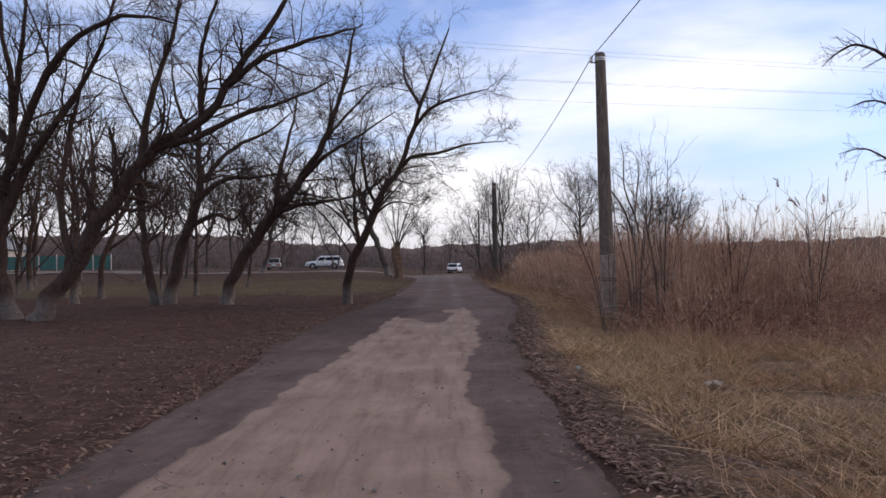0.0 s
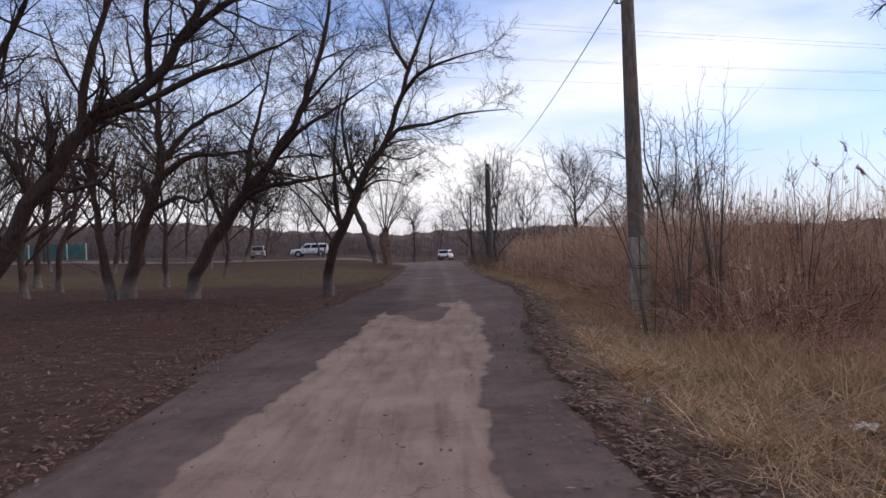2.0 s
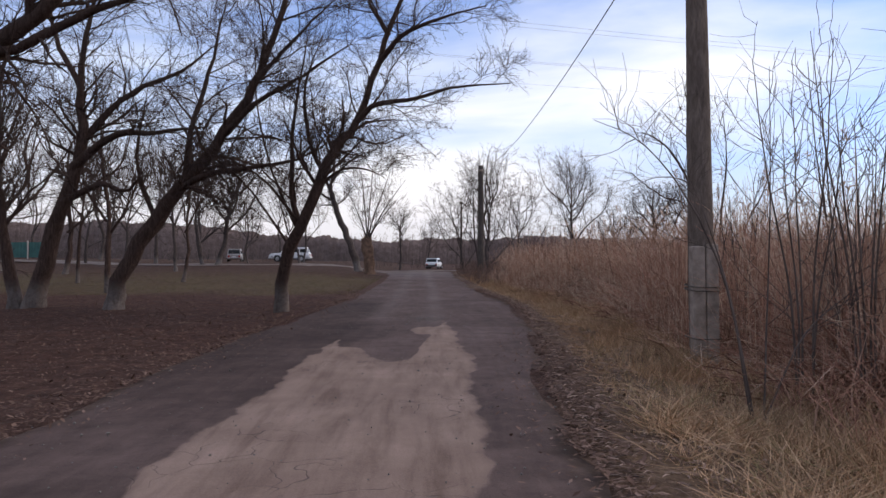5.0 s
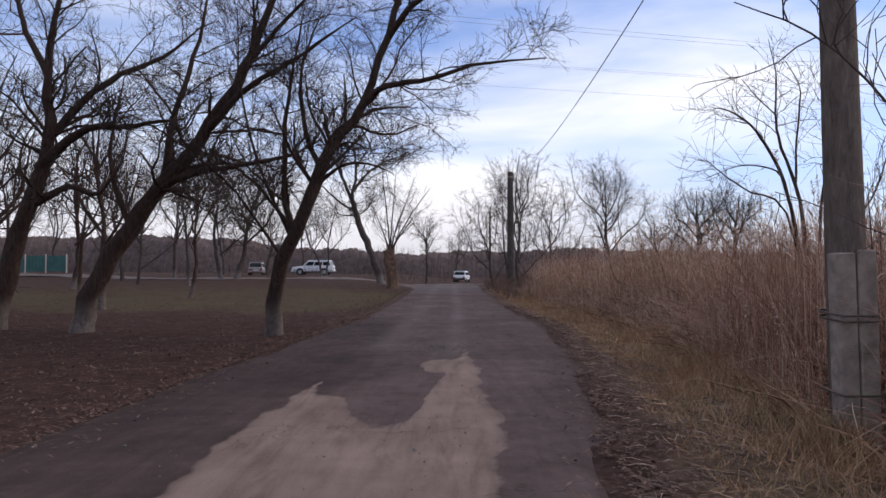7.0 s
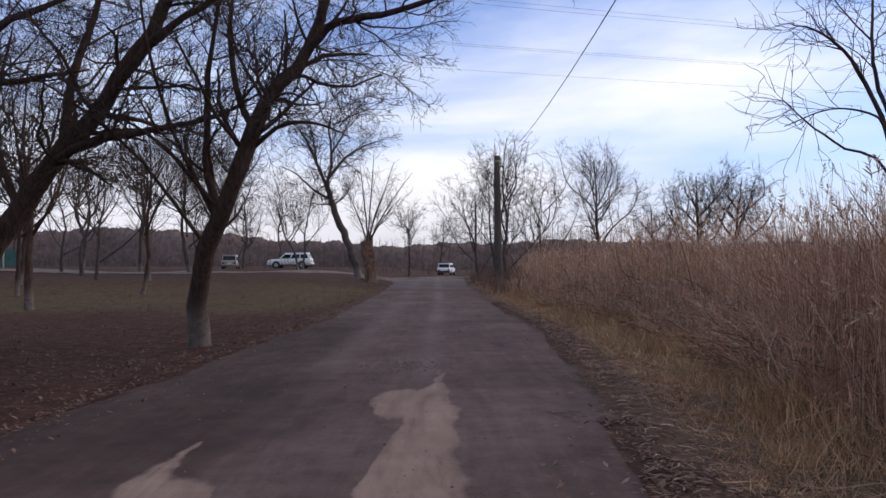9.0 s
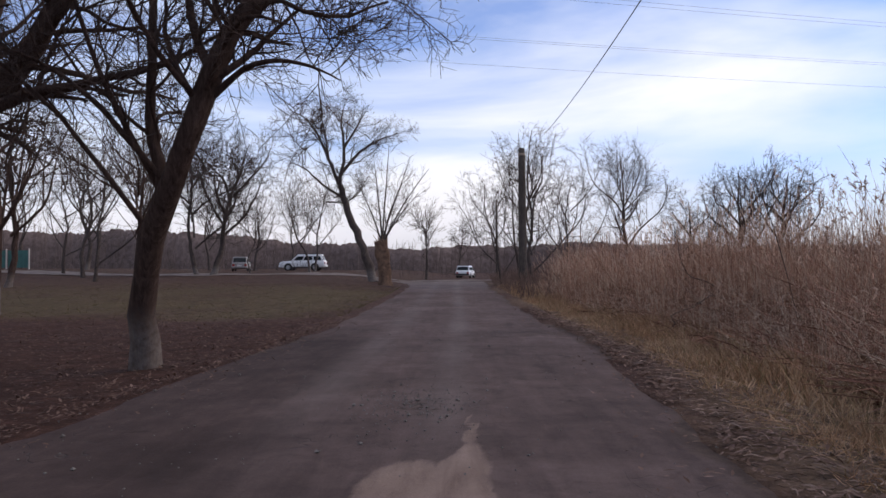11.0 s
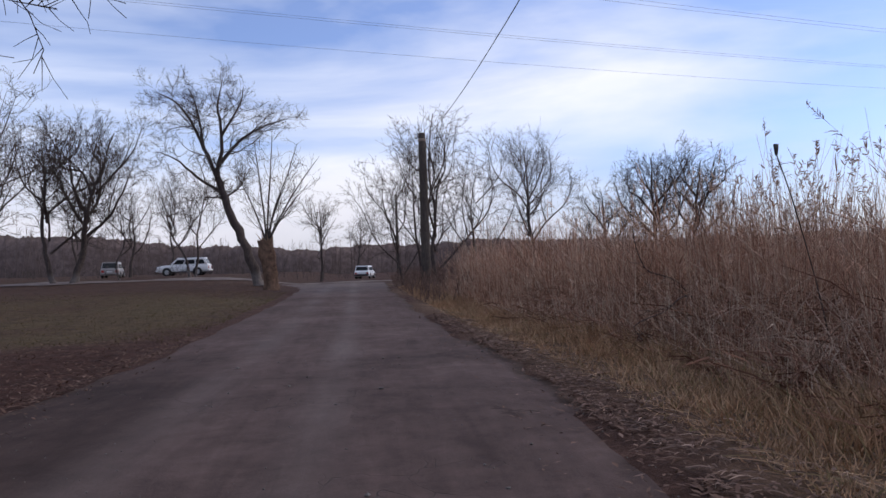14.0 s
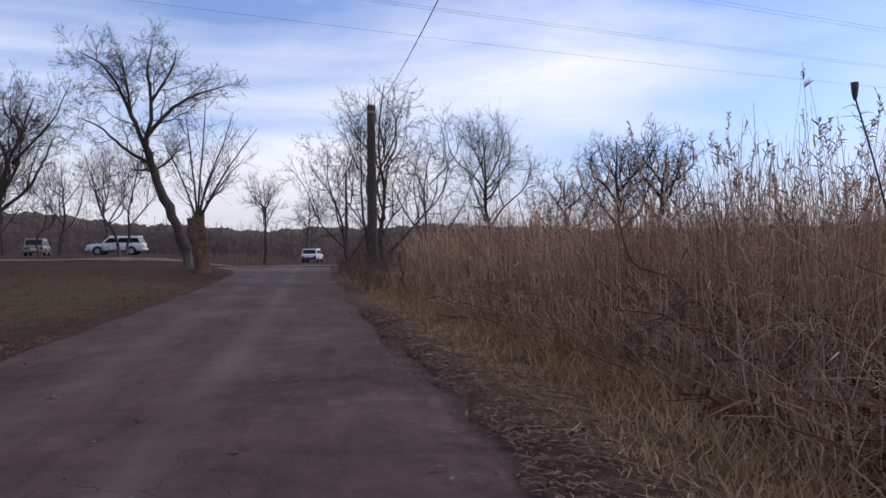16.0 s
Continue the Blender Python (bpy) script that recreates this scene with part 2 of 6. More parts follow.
def bark_material(name, dark, light, limed=0.0):
    """Furrowed bark; limed: height to which the foot was once whitewashed."""
    m, ns, ls, b = mat(name, 0.92)
    tc = ns.new("ShaderNodeTexCoord").outputs["Object"]
    mp = ns.new("ShaderNodeMapping")
    mp.inputs["Scale"].default_value = (1, 1, 0.22)
    ls.new(tc, mp.inputs[0])
    a = noise_node(ns, ls, 14.0, 6.0, 0.7, mp.outputs[0], 0.6)
    big = noise_node(ns, ls, 1.4, 4.0, 0.6, tc)
    c = ramp_node(ns, ls, a, [(0.3, dark), (0.7, light)])
    c = mix_node(ns, ls, 0.5, c, ramp_node(ns, ls, big, [(0.3, (0.6, 0.58, 0.58)), (0.7, (1.25, 1.2, 1.15))]), "MULTIPLY")
    if limed:
        s = ns.new("ShaderNodeSeparateXYZ")
        ls.new(tc, s.inputs[0])
        h = math_node(ns, ls, "ADD", s.outputs["Z"], math_node(ns, ls, "MULTIPLY", math_node(ns, ls, "SUBTRACT", a, 0.5), 0.7))
        k = ramp_node(ns, ls, math_node(ns, ls, "DIVIDE", h, limed * 2), [(0.26, (0.26, 0.26, 0.26)), (0.52, (0, 0, 0))])
        k = mix_node(ns, ls, 1.0, k, ramp_node(ns, ls, noise_node(ns, ls, 7.0, 5.0, 0.7, tc), [(0.3, (0.25, 0.25, 0.25)), (0.6, (1, 1, 1))]), "MULTIPLY")
        c = mix_node(ns, ls, k, c, (0.40, 0.36, 0.33))
    ls.new(c, b.inputs["Base Color"])
    bump(ns, ls, b, a, 0.9, 0.03)
    return m


ASPHALT = asphalt_material()
GROUND = ground_material()
BARK = bark_material("dark_bark", (0.026, 0.016, 0.013), (0.096, 0.064, 0.052))
BARK_LIMED = bark_material("limed_bark", (0.026, 0.016, 0.013), (0.096, 0.064, 0.052), 0.95)
# paler, greyer bark for the trees farther back
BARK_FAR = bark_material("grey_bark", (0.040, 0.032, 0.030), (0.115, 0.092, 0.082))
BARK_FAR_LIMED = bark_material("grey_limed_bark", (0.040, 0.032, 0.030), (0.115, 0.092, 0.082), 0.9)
TWIG = simple("twig_bark", (0.034, 0.024, 0.021), (0.085, 0.060, 0.052), 2.0)
SHRUB_BARK = simple("shrub_bark", (0.055, 0.041, 0.036), (0.125, 0.095, 0.082), 2.0)
# paler twigs for the trees farther back and the scrub there
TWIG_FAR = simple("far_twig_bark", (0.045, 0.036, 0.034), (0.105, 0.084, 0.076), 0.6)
# thicket bark lightened: the haze of distance is put into its colour
WOODS_TWIG = simple("hazed_thicket_bark", (0.075, 0.055, 0.050), (0.165, 0.125, 0.112), 0.3)
DEAD_TRUNK = simple("dead_trunk_bark", (0.055, 0.034, 0.025), (0.210, 0.130, 0.088), 3.5, bump_scale=14, strength=0.8, dist=0.03)
BROKEN_WOOD = simple("broken_wood", (0.17, 0.10, 0.06), (0.36, 0.24, 0.15), 9.0, bump_scale=25)
REED = per_island("dry_reed", [(0.163, 0.083, 0.056), (0.376, 0.215, 0.149), (0.652, 0.417, 0.292), (0.275, 0.148, 0.105), (0.745, 0.626, 0.474), (0.476, 0.297, 0.219), (0.201, 0.108, 0.078), (0.745, 0.500, 0.364)], mottle=0.35, patches=(0.74, 0.63, 0.60))
REED_LEAF = per_island("dry_reed_leaf", [(0.216, 0.113, 0.080), (0.537, 0.332, 0.229), (0.745, 0.590, 0.446), (0.359, 0.205, 0.149), (0.693, 0.452, 0.330)], mottle=0.35, patches=(0.74, 0.63, 0.60))
PLUME = per_island("reed_plume", [(0.343, 0.235, 0.185), (0.583, 0.424, 0.323), (0.446, 0.313, 0.246)])
DRY_GRASS = per_island("dry_grass", [(0.277, 0.179, 0.111), (0.483, 0.324, 0.205), (0.661, 0.467, 0.300), (0.366, 0.231, 0.144), (0.236, 0.199, 0.098), (0.554, 0.373, 0.231), (0.401, 0.251, 0.158), (0.448, 0.293, 0.184)], mottle=0.45, patches=(0.80, 0.66, 0.58))
GREEN_GRASS = per_island("short_grass", [(0.057, 0.056, 0.017), (0.095, 0.081, 0.030), (0.129, 0.098, 0.042), (0.075, 0.066, 0.023)])
LEAF = per_island("fallen_leaf", [(0.068, 0.040, 0.030), (0.125, 0.078, 0.059), (0.177, 0.111, 0.085), (0.091, 0.054, 0.042), (0.246, 0.164, 0.131), (0.138, 0.083, 0.063), (0.109, 0.067, 0.052), (0.195, 0.124, 0.093)], mottle=0.3)
PALE_REED = per_island("bleached_reed", [(0.402, 0.282, 0.208), (0.574, 0.429, 0.323), (0.316, 0.214, 0.158), (0.650, 0.510, 0.397)], mottle=0.35)
DULL_BITS = per_island("dull_reed_bits", [(0.180, 0.118, 0.092), (0.323, 0.225, 0.179), (0.131, 0.086, 0.066), (0.513, 0.372, 0.298)], mottle=0.35)
SCRUB = per_island("brown_scrub", [(0.085, 0.052, 0.042), (0.150, 0.098, 0.080), (0.215, 0.148, 0.120), (0.110, 0.070, 0.058)])
BRUSH = per_island("red_brush", [(0.187, 0.087, 0.066), (0.345, 0.173, 0.124), (0.481, 0.264, 0.190), (0.250, 0.123, 0.093), (0.564, 0.375, 0.271), (0.304, 0.151, 0.112)])
THATCH = per_island("dark_reed_thatch", [(0.124, 0.060, 0.042), (0.249, 0.126, 0.087), (0.170, 0.084, 0.060), (0.392, 0.211, 0.142)], mottle=0.35)
CONCRETE = simple("weathered_concrete", (0.165, 0.128, 0.104), (0.34, 0.275, 0.230), 5.0, bump_scale=35, strength=0.5)
POLE_WOOD = bark_material("pole_timber", (0.070, 0.054, 0.046), (0.195, 0.155, 0.130))
POLE_DARK = bark_material("dark_pole_timber", (0.045, 0.038, 0.034), (0.110, 0.092, 0.080))
STEEL = simple("rusty_steel", (0.07, 0.05, 0.04), (0.16, 0.13, 0.11), 12.0, 0.6, 0.6)
PORCELAIN = simple("white_porcelain", (0.6, 0.6, 0.58), (0.75, 0.75, 0.73), 6.0, 0.25)
WIRE = simple("dark_wire", (0.03, 0.03, 0.032), (0.06, 0.06, 0.062), 2.0, 0.5, 0.4)
HIGH_WIRE = simple("aluminium_wire", (0.20, 0.21, 0.23), (0.28, 0.29, 0.31), 2.0, 0.5, 0.4)
CAR_WHITE = simple("white_car_paint", (0.66, 0.66, 0.66), (0.78, 0.78, 0.78), 1.5, 0.3)
CAR_GREY = simple("grey_car_paint", (0.24, 0.22, 0.21), (0.32, 0.30, 0.29), 1.5, 0.35, 0.3)
GLASS = simple("dark_car_glass", (0.010, 0.011, 0.012), (0.018, 0.020, 0.022), 1.0, 0.22)
GLASS.node_tree.nodes["Principled BSDF"].inputs["Specular IOR Level"].default_value = 0.25
RUBBER = simple("tyre_rubber", (0.015, 0.015, 0.015), (0.035, 0.033, 0.032), 8.0, 0.85)
RIM = simple("alloy_rim", (0.35, 0.35, 0.36), (0.5, 0.5, 0.5), 6.0, 0.35, 0.8)
TRIM = simple("black_plastic_trim", (0.02, 0.02, 0.02), (0.045, 0.045, 0.045), 6.0, 0.6)
RED_LAMP = simple("red_lamp_lens", (0.25, 0.02, 0.02), (0.4, 0.04, 0.03), 4.0, 0.2)
CLEAR_LAMP = simple("clear_lamp_lens", (0.55, 0.57, 0.6), (0.7, 0.72, 0.75), 4.0, 0.15)
PLATE = simple("number_plate_white", (0.6, 0.6, 0.58), (0.75, 0.75, 0.73), 6.0, 0.5)
FENCE = simple("green_sheet_metal", (0.012, 0.075, 0.065), (0.03, 0.125, 0.105), 1.2, 0.5)
ROOFING = simple("grey_roofing_sheet", (0.16, 0.17, 0.18), (0.27, 0.28, 0.29), 1.0, 0.6)
PLASTER = simple("pale_plaster", (0.42, 0.38, 0.34), (0.55, 0.5, 0.45), 1.0, 0.9)
LITTER_WHITE = simple("crumpled_white_film", (0.30, 0.28, 0.25), (0.50, 0.47, 0.43), 14.0, 0.5, bump_scale=40)
STONE = simple("grey_stone", (0.085, 0.075, 0.068), (0.20, 0.18, 0.165), 18.0, bump_scale=60)
DIRT_ROAD = simple("pale_dirt_road", (0.10, 0.08, 0.07), (0.22, 0.18, 0.16), 0.9, 0.95, bump_scale=12, strength=0.5)
# distance haze painted into the colour, paler than the wood itself
WOODS = simple("hazed_woods_mass", (0.080, 0.058, 0.053), (0.190, 0.142, 0.126), 0.9, 0.95)
DARK_CUP = simple("dark_plastic_cup", (0.03, 0.028, 0.03), (0.07, 0.06, 0.06), 12.0, 0.6)

# ---------------------------------------------------------------- mesh tools


def mesh_from(name, verts, faces, material, smooth=True):
    """verts (n, 3), faces (m, 3 or 4) as arrays, joined into one mesh."""
    verts, faces = np.asarray(verts, dtype=np.float32), np.asarray(faces, dtype=np.int32)
    me = bpy.data.meshes.new(name)
    me.vertices.add(len(verts))
    me.vertices.foreach_set("co", verts.ravel())
    n, k = faces.shape
    me.loops.add(n * k)
    me.loops.foreach_set("vertex_index", faces.ravel())
    me.polygons.add(n)
    me.polygons.foreach_set("loop_start", np.arange(0, n * k, k, dtype=np.int32))
    me.polygons.foreach_set("loop_total", np.full(n, k, dtype=np.int32))
    me.polygons.foreach_set("use_smooth", np.full(n, smooth, dtype=bool))
    me.materials.append(material)
    me.update(calc_edges=True)
    me.validate()
    return me


def from_bm(name, bm, material, smooth=False):
    me = bpy.data.meshes.new(name)
    bmesh.ops.recalc_face_normals(bm, faces=bm.faces)
    bm.to_mesh(me)
    bm.free()
    me.materials.append(material)
    if smooth:
        me.polygons.foreach_set("use_smooth", np.full(len(me.polygons), True))
    return me


def part(name, me, parent, label=""):
    ob = new(name, me)
    ob.parent = parent
    if label:
        tagged(ob, label)
    return ob


def empty(name, x, y, z, label, category, group="", turn=0.0):
    ob = new(name)
    ob.empty_display_size = 0.2
    ob.matrix_basis = pose(x, y, z, 0, 0, turn)
    return tagged(ob, label, category, group)


def box_bm(cx, cy, cz, sx_, sy_, sz_, bevel=0.0, bm=None, taper=1.0):
    own = bm or bmesh.new()
    r = bmesh.ops.create_cube(own, size=1.0)
    for v in r["verts"]:
        k = taper if v.co.z > 0 else 1.0
        v.co = Vector((cx + v.co.x * sx_ * k, cy + v.co.y * sy_ * k, cz + v.co.z * sz_))
    if bevel:
        es = list({e for v in r["verts"] for e in v.link_edges})
        bmesh.ops.bevel(own, geom=es, offset=bevel, segments=2, affect="EDGES", profile=0.5)
    return own


def unit(v):
    return v / np.maximum(np.linalg.norm(v, axis=-1, keepdims=True), 1e-9)


def prisms(P, R, sides, rng):
    """Tapered tubes round N curves of k points: P (N, k, 3), R (N, k). Returns verts, quads."""
    N, k = R.shape
    T = unit(np.gradient(P, axis=1))
    ref = unit(rng.normal(size=(N, 1, 3)))
    U = unit(np.cross(T, ref))
    W = np.cross(T, U)
    ang = np.arange(sides) * 2 * np.pi / sides
    V = P[:, :, None] + R[:, :, None, None] * (U[:, :, None] * np.cos(ang)[None, None, :, None] + W[:, :, None] * np.sin(ang)[None, None, :, None])
    a = np.arange(k - 1)[:, None] * sides
    j = np.arange(sides)[None]
    j2 = (j + 1) % sides
    q = np.stack([a + j, a + j2, a + sides + j2, a + sides + j], -1).reshape(-1, 4)
    F = (np.arange(N)[:, None, None] * (k * sides) + q[None]).reshape(-1, 4)
    return V.reshape(-1, 3), F


def join(pieces):
    vs, fs, n = [], [], 0
    for v, f in pieces:
        vs.append(v)
        fs.append(f + n)
        n += len(v)
    return np.concatenate(vs), np.concatenate(fs)


def smooth_path(points, n):
    """A soft curve of n points through a few given ones."""
    p = np.array(points, dtype=float)
    m = len(p)
    t = np.linspace(0, m - 1 - 1e-6, n)
    i = t.astype(int)
    f = (t - i)[:, None]
    q = np.vstack([2 * p[0] - p[1], p, 2 * p[-1] - p[-2]])
    a, b, c, d = q[i], q[i + 1], q[i + 2], q[i + 3]
    return 0.5 * ((2 * b) + (c - a) * f + (2 * a - 5 * b + 4 * c - d) * f ** 2 + (3 * b - a - 3 * c + d) * f ** 3)


def children(P, R, spacing, lo, hi, length, spread, up, wander, k, ratio, rng, rmin, hang=0.0):
    """Side branches along the curves P: returns their curves and radii."""
    N, kp = R.shape
    L = np.linalg.norm(np.diff(P, axis=1), axis=2).sum(1)
    per = np.maximum(1, np.round(L * (hi - lo) / spacing * rng.uniform(0.75, 1.25, N)).astype(int))
    idx = np.repeat(np.arange(N), per)
    n = len(idx)
    t = lo + (hi - lo) * rng.uniform(0, 1, n) ** 0.9
    f = np.minimum(t * (kp - 1), kp - 1 - 1e-6)
    i = f.astype(int)
    a = (f - i)[:, None]
    start = P[idx, i] * (1 - a) + P[idx, i + 1] * a
    tan = unit(P[idx, i + 1] - P[idx, i])
    r0 = R[idx, i] * (1 - a[:, 0]) + R[idx, i + 1] * a[:, 0]
    side = rng.normal(size=(n, 3))
    side = unit(side - (side * tan).sum(1, keepdims=True) * tan)
    ang = np.radians(rng.uniform(*spread, n))[:, None]
    d = tan * np.cos(ang) + side * np.sin(ang)
    d[:, 2] += up * 1.5
    d = unit(d)
    ln = (rng.uniform(*length, n) * (1.0 - 0.5 * t))
    Q = np.zeros((n, k, 3))
    Q[:, 0] = start
    for s in range(1, k):
        d = d + rng.normal(size=(n, 3)) * wander
        d[:, 2] += up - hang * s / k
        d = unit(d)
        Q[:, s] = Q[:, s - 1] + d * (ln / (k - 1))[:, None]
    base = np.maximum(r0 * ratio * rng.uniform(0.7, 1.1, n), rmin)
    S = base[:, None] * np.linspace(1.0, 0.35, k)[None]
    return Q, np.maximum(S, rmin * 0.6)


def branch_work(limbs, seed, dense=1.0, scale=1.0, twig=0.006, up=0.05, hang=0.0, levels=3, first=0.3, haze=1.0, joints=3):
    """Limbs: list of (points, radius at foot, radius at tip). Returns the stout wood and the fine wood as verts and quads."""
    rng = np.random.default_rng(seed)
    stout, fine = [], []
    for pts, r0, r1 in limbs:
        k = 6 + 2 * len(pts)
        P = smooth_path(pts, k)
        P[1:-1] += rng.normal(size=(k - 2, 3)) * r0 * 0.16
        R = r1 + (r0 - r1) * (1 - np.linspace(0, 1, k)) ** 0.9
        R *= rng.uniform(0.93, 1.08, k)
        if pts[0][2] < 0.3:
            R[0] *= 1.3
        stout.append(prisms(P[None], R[None], 9, rng))
        P1, R1 = children(P[None], R[None], 0.40 * scale / dense, first if pts[0][2] < 0.5 else 0.10, 1.0, (1.7 * scale, 4.2 * scale), (30, 72), up, 0.20, 7, 0.38, rng, 0.011 * scale, hang)
        stout.append(prisms(P1, R1, 5, rng))
        P2, R2 = children(P1, R1, 0.27 * scale / dense / haze, 0.10, 1.0, (0.7 * scale, 2.2 * scale), (25, 70), up, 0.30, 4, 0.5, rng, twig * 1.3, hang * 0.7)
        fine.append(prisms(P2, R2, 3, rng))
        if levels > 2:
            P3, R3 = children(P2, R2, 0.2 * scale / dense / haze, 0.12, 1.0, (0.25 * scale, 0.85 * scale), (22, 65), up, 0.30, joints, 0.55, rng, twig * 0.85, hang)
            fine.append(prisms(P3, R3, 3, rng))
    return join(stout), join(fine)


def tree(x, y, z, limbs, label, seed, bark, twig_mat, category="tree", group="", **kw):
    """A bare tree: limbs are in metres from its foot."""
    root = empty("tree", x, y, z, label, category, group)
    s, f = branch_work(limbs, seed, **kw)
    part("trunk", mesh_from("trunk", *s, bark), root)
    part("crown", mesh_from("crown", *f, twig_mat), root)
    return root


# ---------------------------------------------------------------- the lie of the land


def sstep(a, b, v):
    t = np.clip((v - a) / (b - a), 0, 1)
    return t * t * (3 - 2 * t)


def soft(y, ys, xs):
    """A line through given places, rounded at its bends."""
    y = np.asarray(y, dtype=float)
    return sum(np.interp(y + d, ys, xs) for d in (-3.2, -1.6, 0.0, 1.6, 3.2)) / 5


def left_edge(y):
    return soft(y, [-20, 5, 12, 20, 30, 37, 46, 54, 70, 78, 86], [-3.0, -3.05, -3.5, -3.75, -3.5, -2.95, -2.8, -2.7, -2.75, -3.2, -6.0])


def right_edge(y):
    return soft(y, [-20, 10, 17, 21, 26.5, 32, 38, 46, 70, 86], [1.5, 1.47, 1.72, 2.2, 2.95, 3.3, 3.5, 3.1, 2.8, 3.2])


def reed_front(y):
    return np.interp(y, [15, 17, 21, 24, 30, 33.5, 36.5, 41, 48, 70, 90], [4.8, 4.6, 4.5, 4.8, 5.7, 6.1, 5.8, 5.6, 5.0, 4.4, 4.6])


def gz(x, y):
    """Height of the land."""
    x, y = np.asarray(x, dtype=float), np.asarray(y, dtype=float)
    z = 0.42 * sstep(40, 85, y)
    z = z + 0.42 * sstep(48, 74, y) * (1 - sstep(-9, -3.2, x))
    z = z + 0.62 * sstep(76, 100, y) * (1 - sstep(-14, -4, x)) + 0.55 * sstep(70, 94, y) * (1 - sstep(-45, -28, x))
    off = np.maximum(x - right_edge(y), 0)
    z = z - 0.19 * sstep(0.2, 2.2, off) * (1 - sstep(60, 80, y))
    return z


def rough(x, y):
    """Small unevenness off the road."""
    return 0.035 * np.sin(x * 1.9 + np.sin(y * 1.3)) * np.sin(y * 1.6 + 0.7 * x) + 0.05 * np.sin(x * 0.5 + 1.0) * np.sin(y * 0.43)


def land(x, y):
    x, y = np.asarray(x, dtype=float), np.asarray(y, dtype=float)
    d = np.maximum(np.maximum(left_edge(y) - x, x - right_edge(y)), 0)
    d = np.where(y > 88, 1.0, d)
    return gz(x, y) + rough(x, y) * sstep(0.1, 1.2, d)


def grid_mesh(name, xs, ys, zf, material):
    X, Y = np.meshgrid(xs, ys)
    V = np.stack([X, Y, zf(X, Y)], -1).reshape(-1, 3)
    w = len(xs)
    i = (np.arange(len(ys) - 1)[:, None] * w + np.arange(w - 1)[None]).ravel()
    return mesh_from(name, V, np.stack([i, i + 1, i + 1 + w, i + w], -1), material)


def attribute(me, name, values):
    a = me.attributes.new(name, "FLOAT", "POINT")
    a.data.foreach_set("value", np.asarray(values, dtype=np.float32).ravel())


far = np.array([40, 60, 90, 140, 220, 400, 800, 1600, 3000.0])
gx = np.concatenate([-far[::-1], np.arange(-34, 30.1, 0.6), far])
gy = np.concatenate([[-3000, -800, -200, -60, -25], np.arange(-10, 112, 0.6), 112 + far])


def ground_height(X, Y):
    under = (X > left_edge(Y) + 0.15) & (X < right_edge(Y) - 0.15) & (Y < 85) & (Y > -19)
    return land(X, Y) - np.where(under, 0.06, 0.0)


ground = new("ground", grid_mesh("ground", gx, gy, ground_height, GROUND))
tagged(ground, "brown soil with leaf litter and thin winter grass", "ground", kind="structure")
co = np.zeros(len(ground.data.vertices) * 3, dtype=np.float32)
ground.data.vertices.foreach_get("co", co)
GX, GY = co[0::3], co[1::3]
wob = np.sin(GX * 0.7) * 1.2 + np.sin(GY * 0.5 + GX * 0.2) * 1.5
left_grass = (1 - sstep(-3.6, -3.0, GX)) * sstep(43, 49, GY + wob) * (1 - sstep(58, 72, GY + wob) * 0.8)
attribute(ground.data, "grass", np.clip(left_grass, 0, 1))
attribute(ground.data, "damp", (1 - sstep(-3.4, -3.0, GX)) * sstep(17, 25, GY + wob) * (1 - 0.6 * sstep(41, 47, GY + wob)))     # leaf mould under the trees
straw = sstep(0.0, 1.0, GX - right_edge(GY) + 0.2 * wob) * (1 - sstep(75, 95, GY))
under_reeds = sstep(0.0, 0.9, GX - reed_front(GY)) * sstep(16.5, 18.5, GY)      # less straw colour, so darker ground, under the reeds
attribute(ground.data, "straw", straw * (1 - 0.6 * under_reeds))

# the road: a worn asphalt band with an old pale slab along its middle
ry = np.arange(-18, 88.01, 0.16)
ru = np.linspace(0, 1, 44)
LX, RX = left_edge(ry), right_edge(ry)
rrng = np.random.default_rng(4)
LX = LX + np.convolve(rrng.normal(size=len(ry)), np.ones(9) / 9, "same") * 0.16
RX = RX + np.convolve(rrng.normal(size=len(ry)), np.ones(9) / 9, "same") * 0.16
Y = np.repeat(ry[:, None], len(ru), 1)
LX = LX + 0.07 * np.sin(ry * 1.1) * np.sin(ry * 0.37 + 1)
RX = RX + 0.09 * np.sin(ry * 0.9 + 2) * np.sin(ry * 0.41) + 0.04 * np.sin(ry * 3.1)
X = LX[:, None] + (RX - LX)[:, None] * ru[None]
crown = 0.0 - 0.035 * (2 * ru[None] - 1) ** 8
Z = gz(X, Y) + crown + 0.010 * np.sin(X * 1.7 + Y * 0.6) * np.sin(Y * 0.9) + 0.004
w = len(ru)
ii = (np.arange(len(ry) - 1)[:, None] * w + np.arange(w - 1)[None]).ravel()
road_me = mesh_from("road", np.stack([X, Y, Z], -1).reshape(-1, 3), np.stack([ii, ii + 1, ii + 1 + w, ii + w], -1), ASPHALT)
sl = soft(Y, [-20, 5, 7, 8.4, 11.3, 16, 18, 20, 23.5], [-2.4, -2.33, -2.22, -2.07, -1.9, -1.77, -1.75, -1.66, -1.52])
sr = np.interp(Y, [-20, 5, 7, 8.3, 9.2, 11.6, 13.0, 14.1, 16.5, 19, 21.3, 22.2, 24.4, 28], [0.4, 0.45, 0.48, 0.48, 0.32, 0.38, 0.54, 0.66, 0.85, 0.94, 1.08, 1.02, 0.93, 0.9])
jag = 0.04 * np.sin(Y * 1.3) + 0.03 * np.sin(Y * 4.7 + 1) + 0.02 * np.sin(Y * 11.3 + 2)
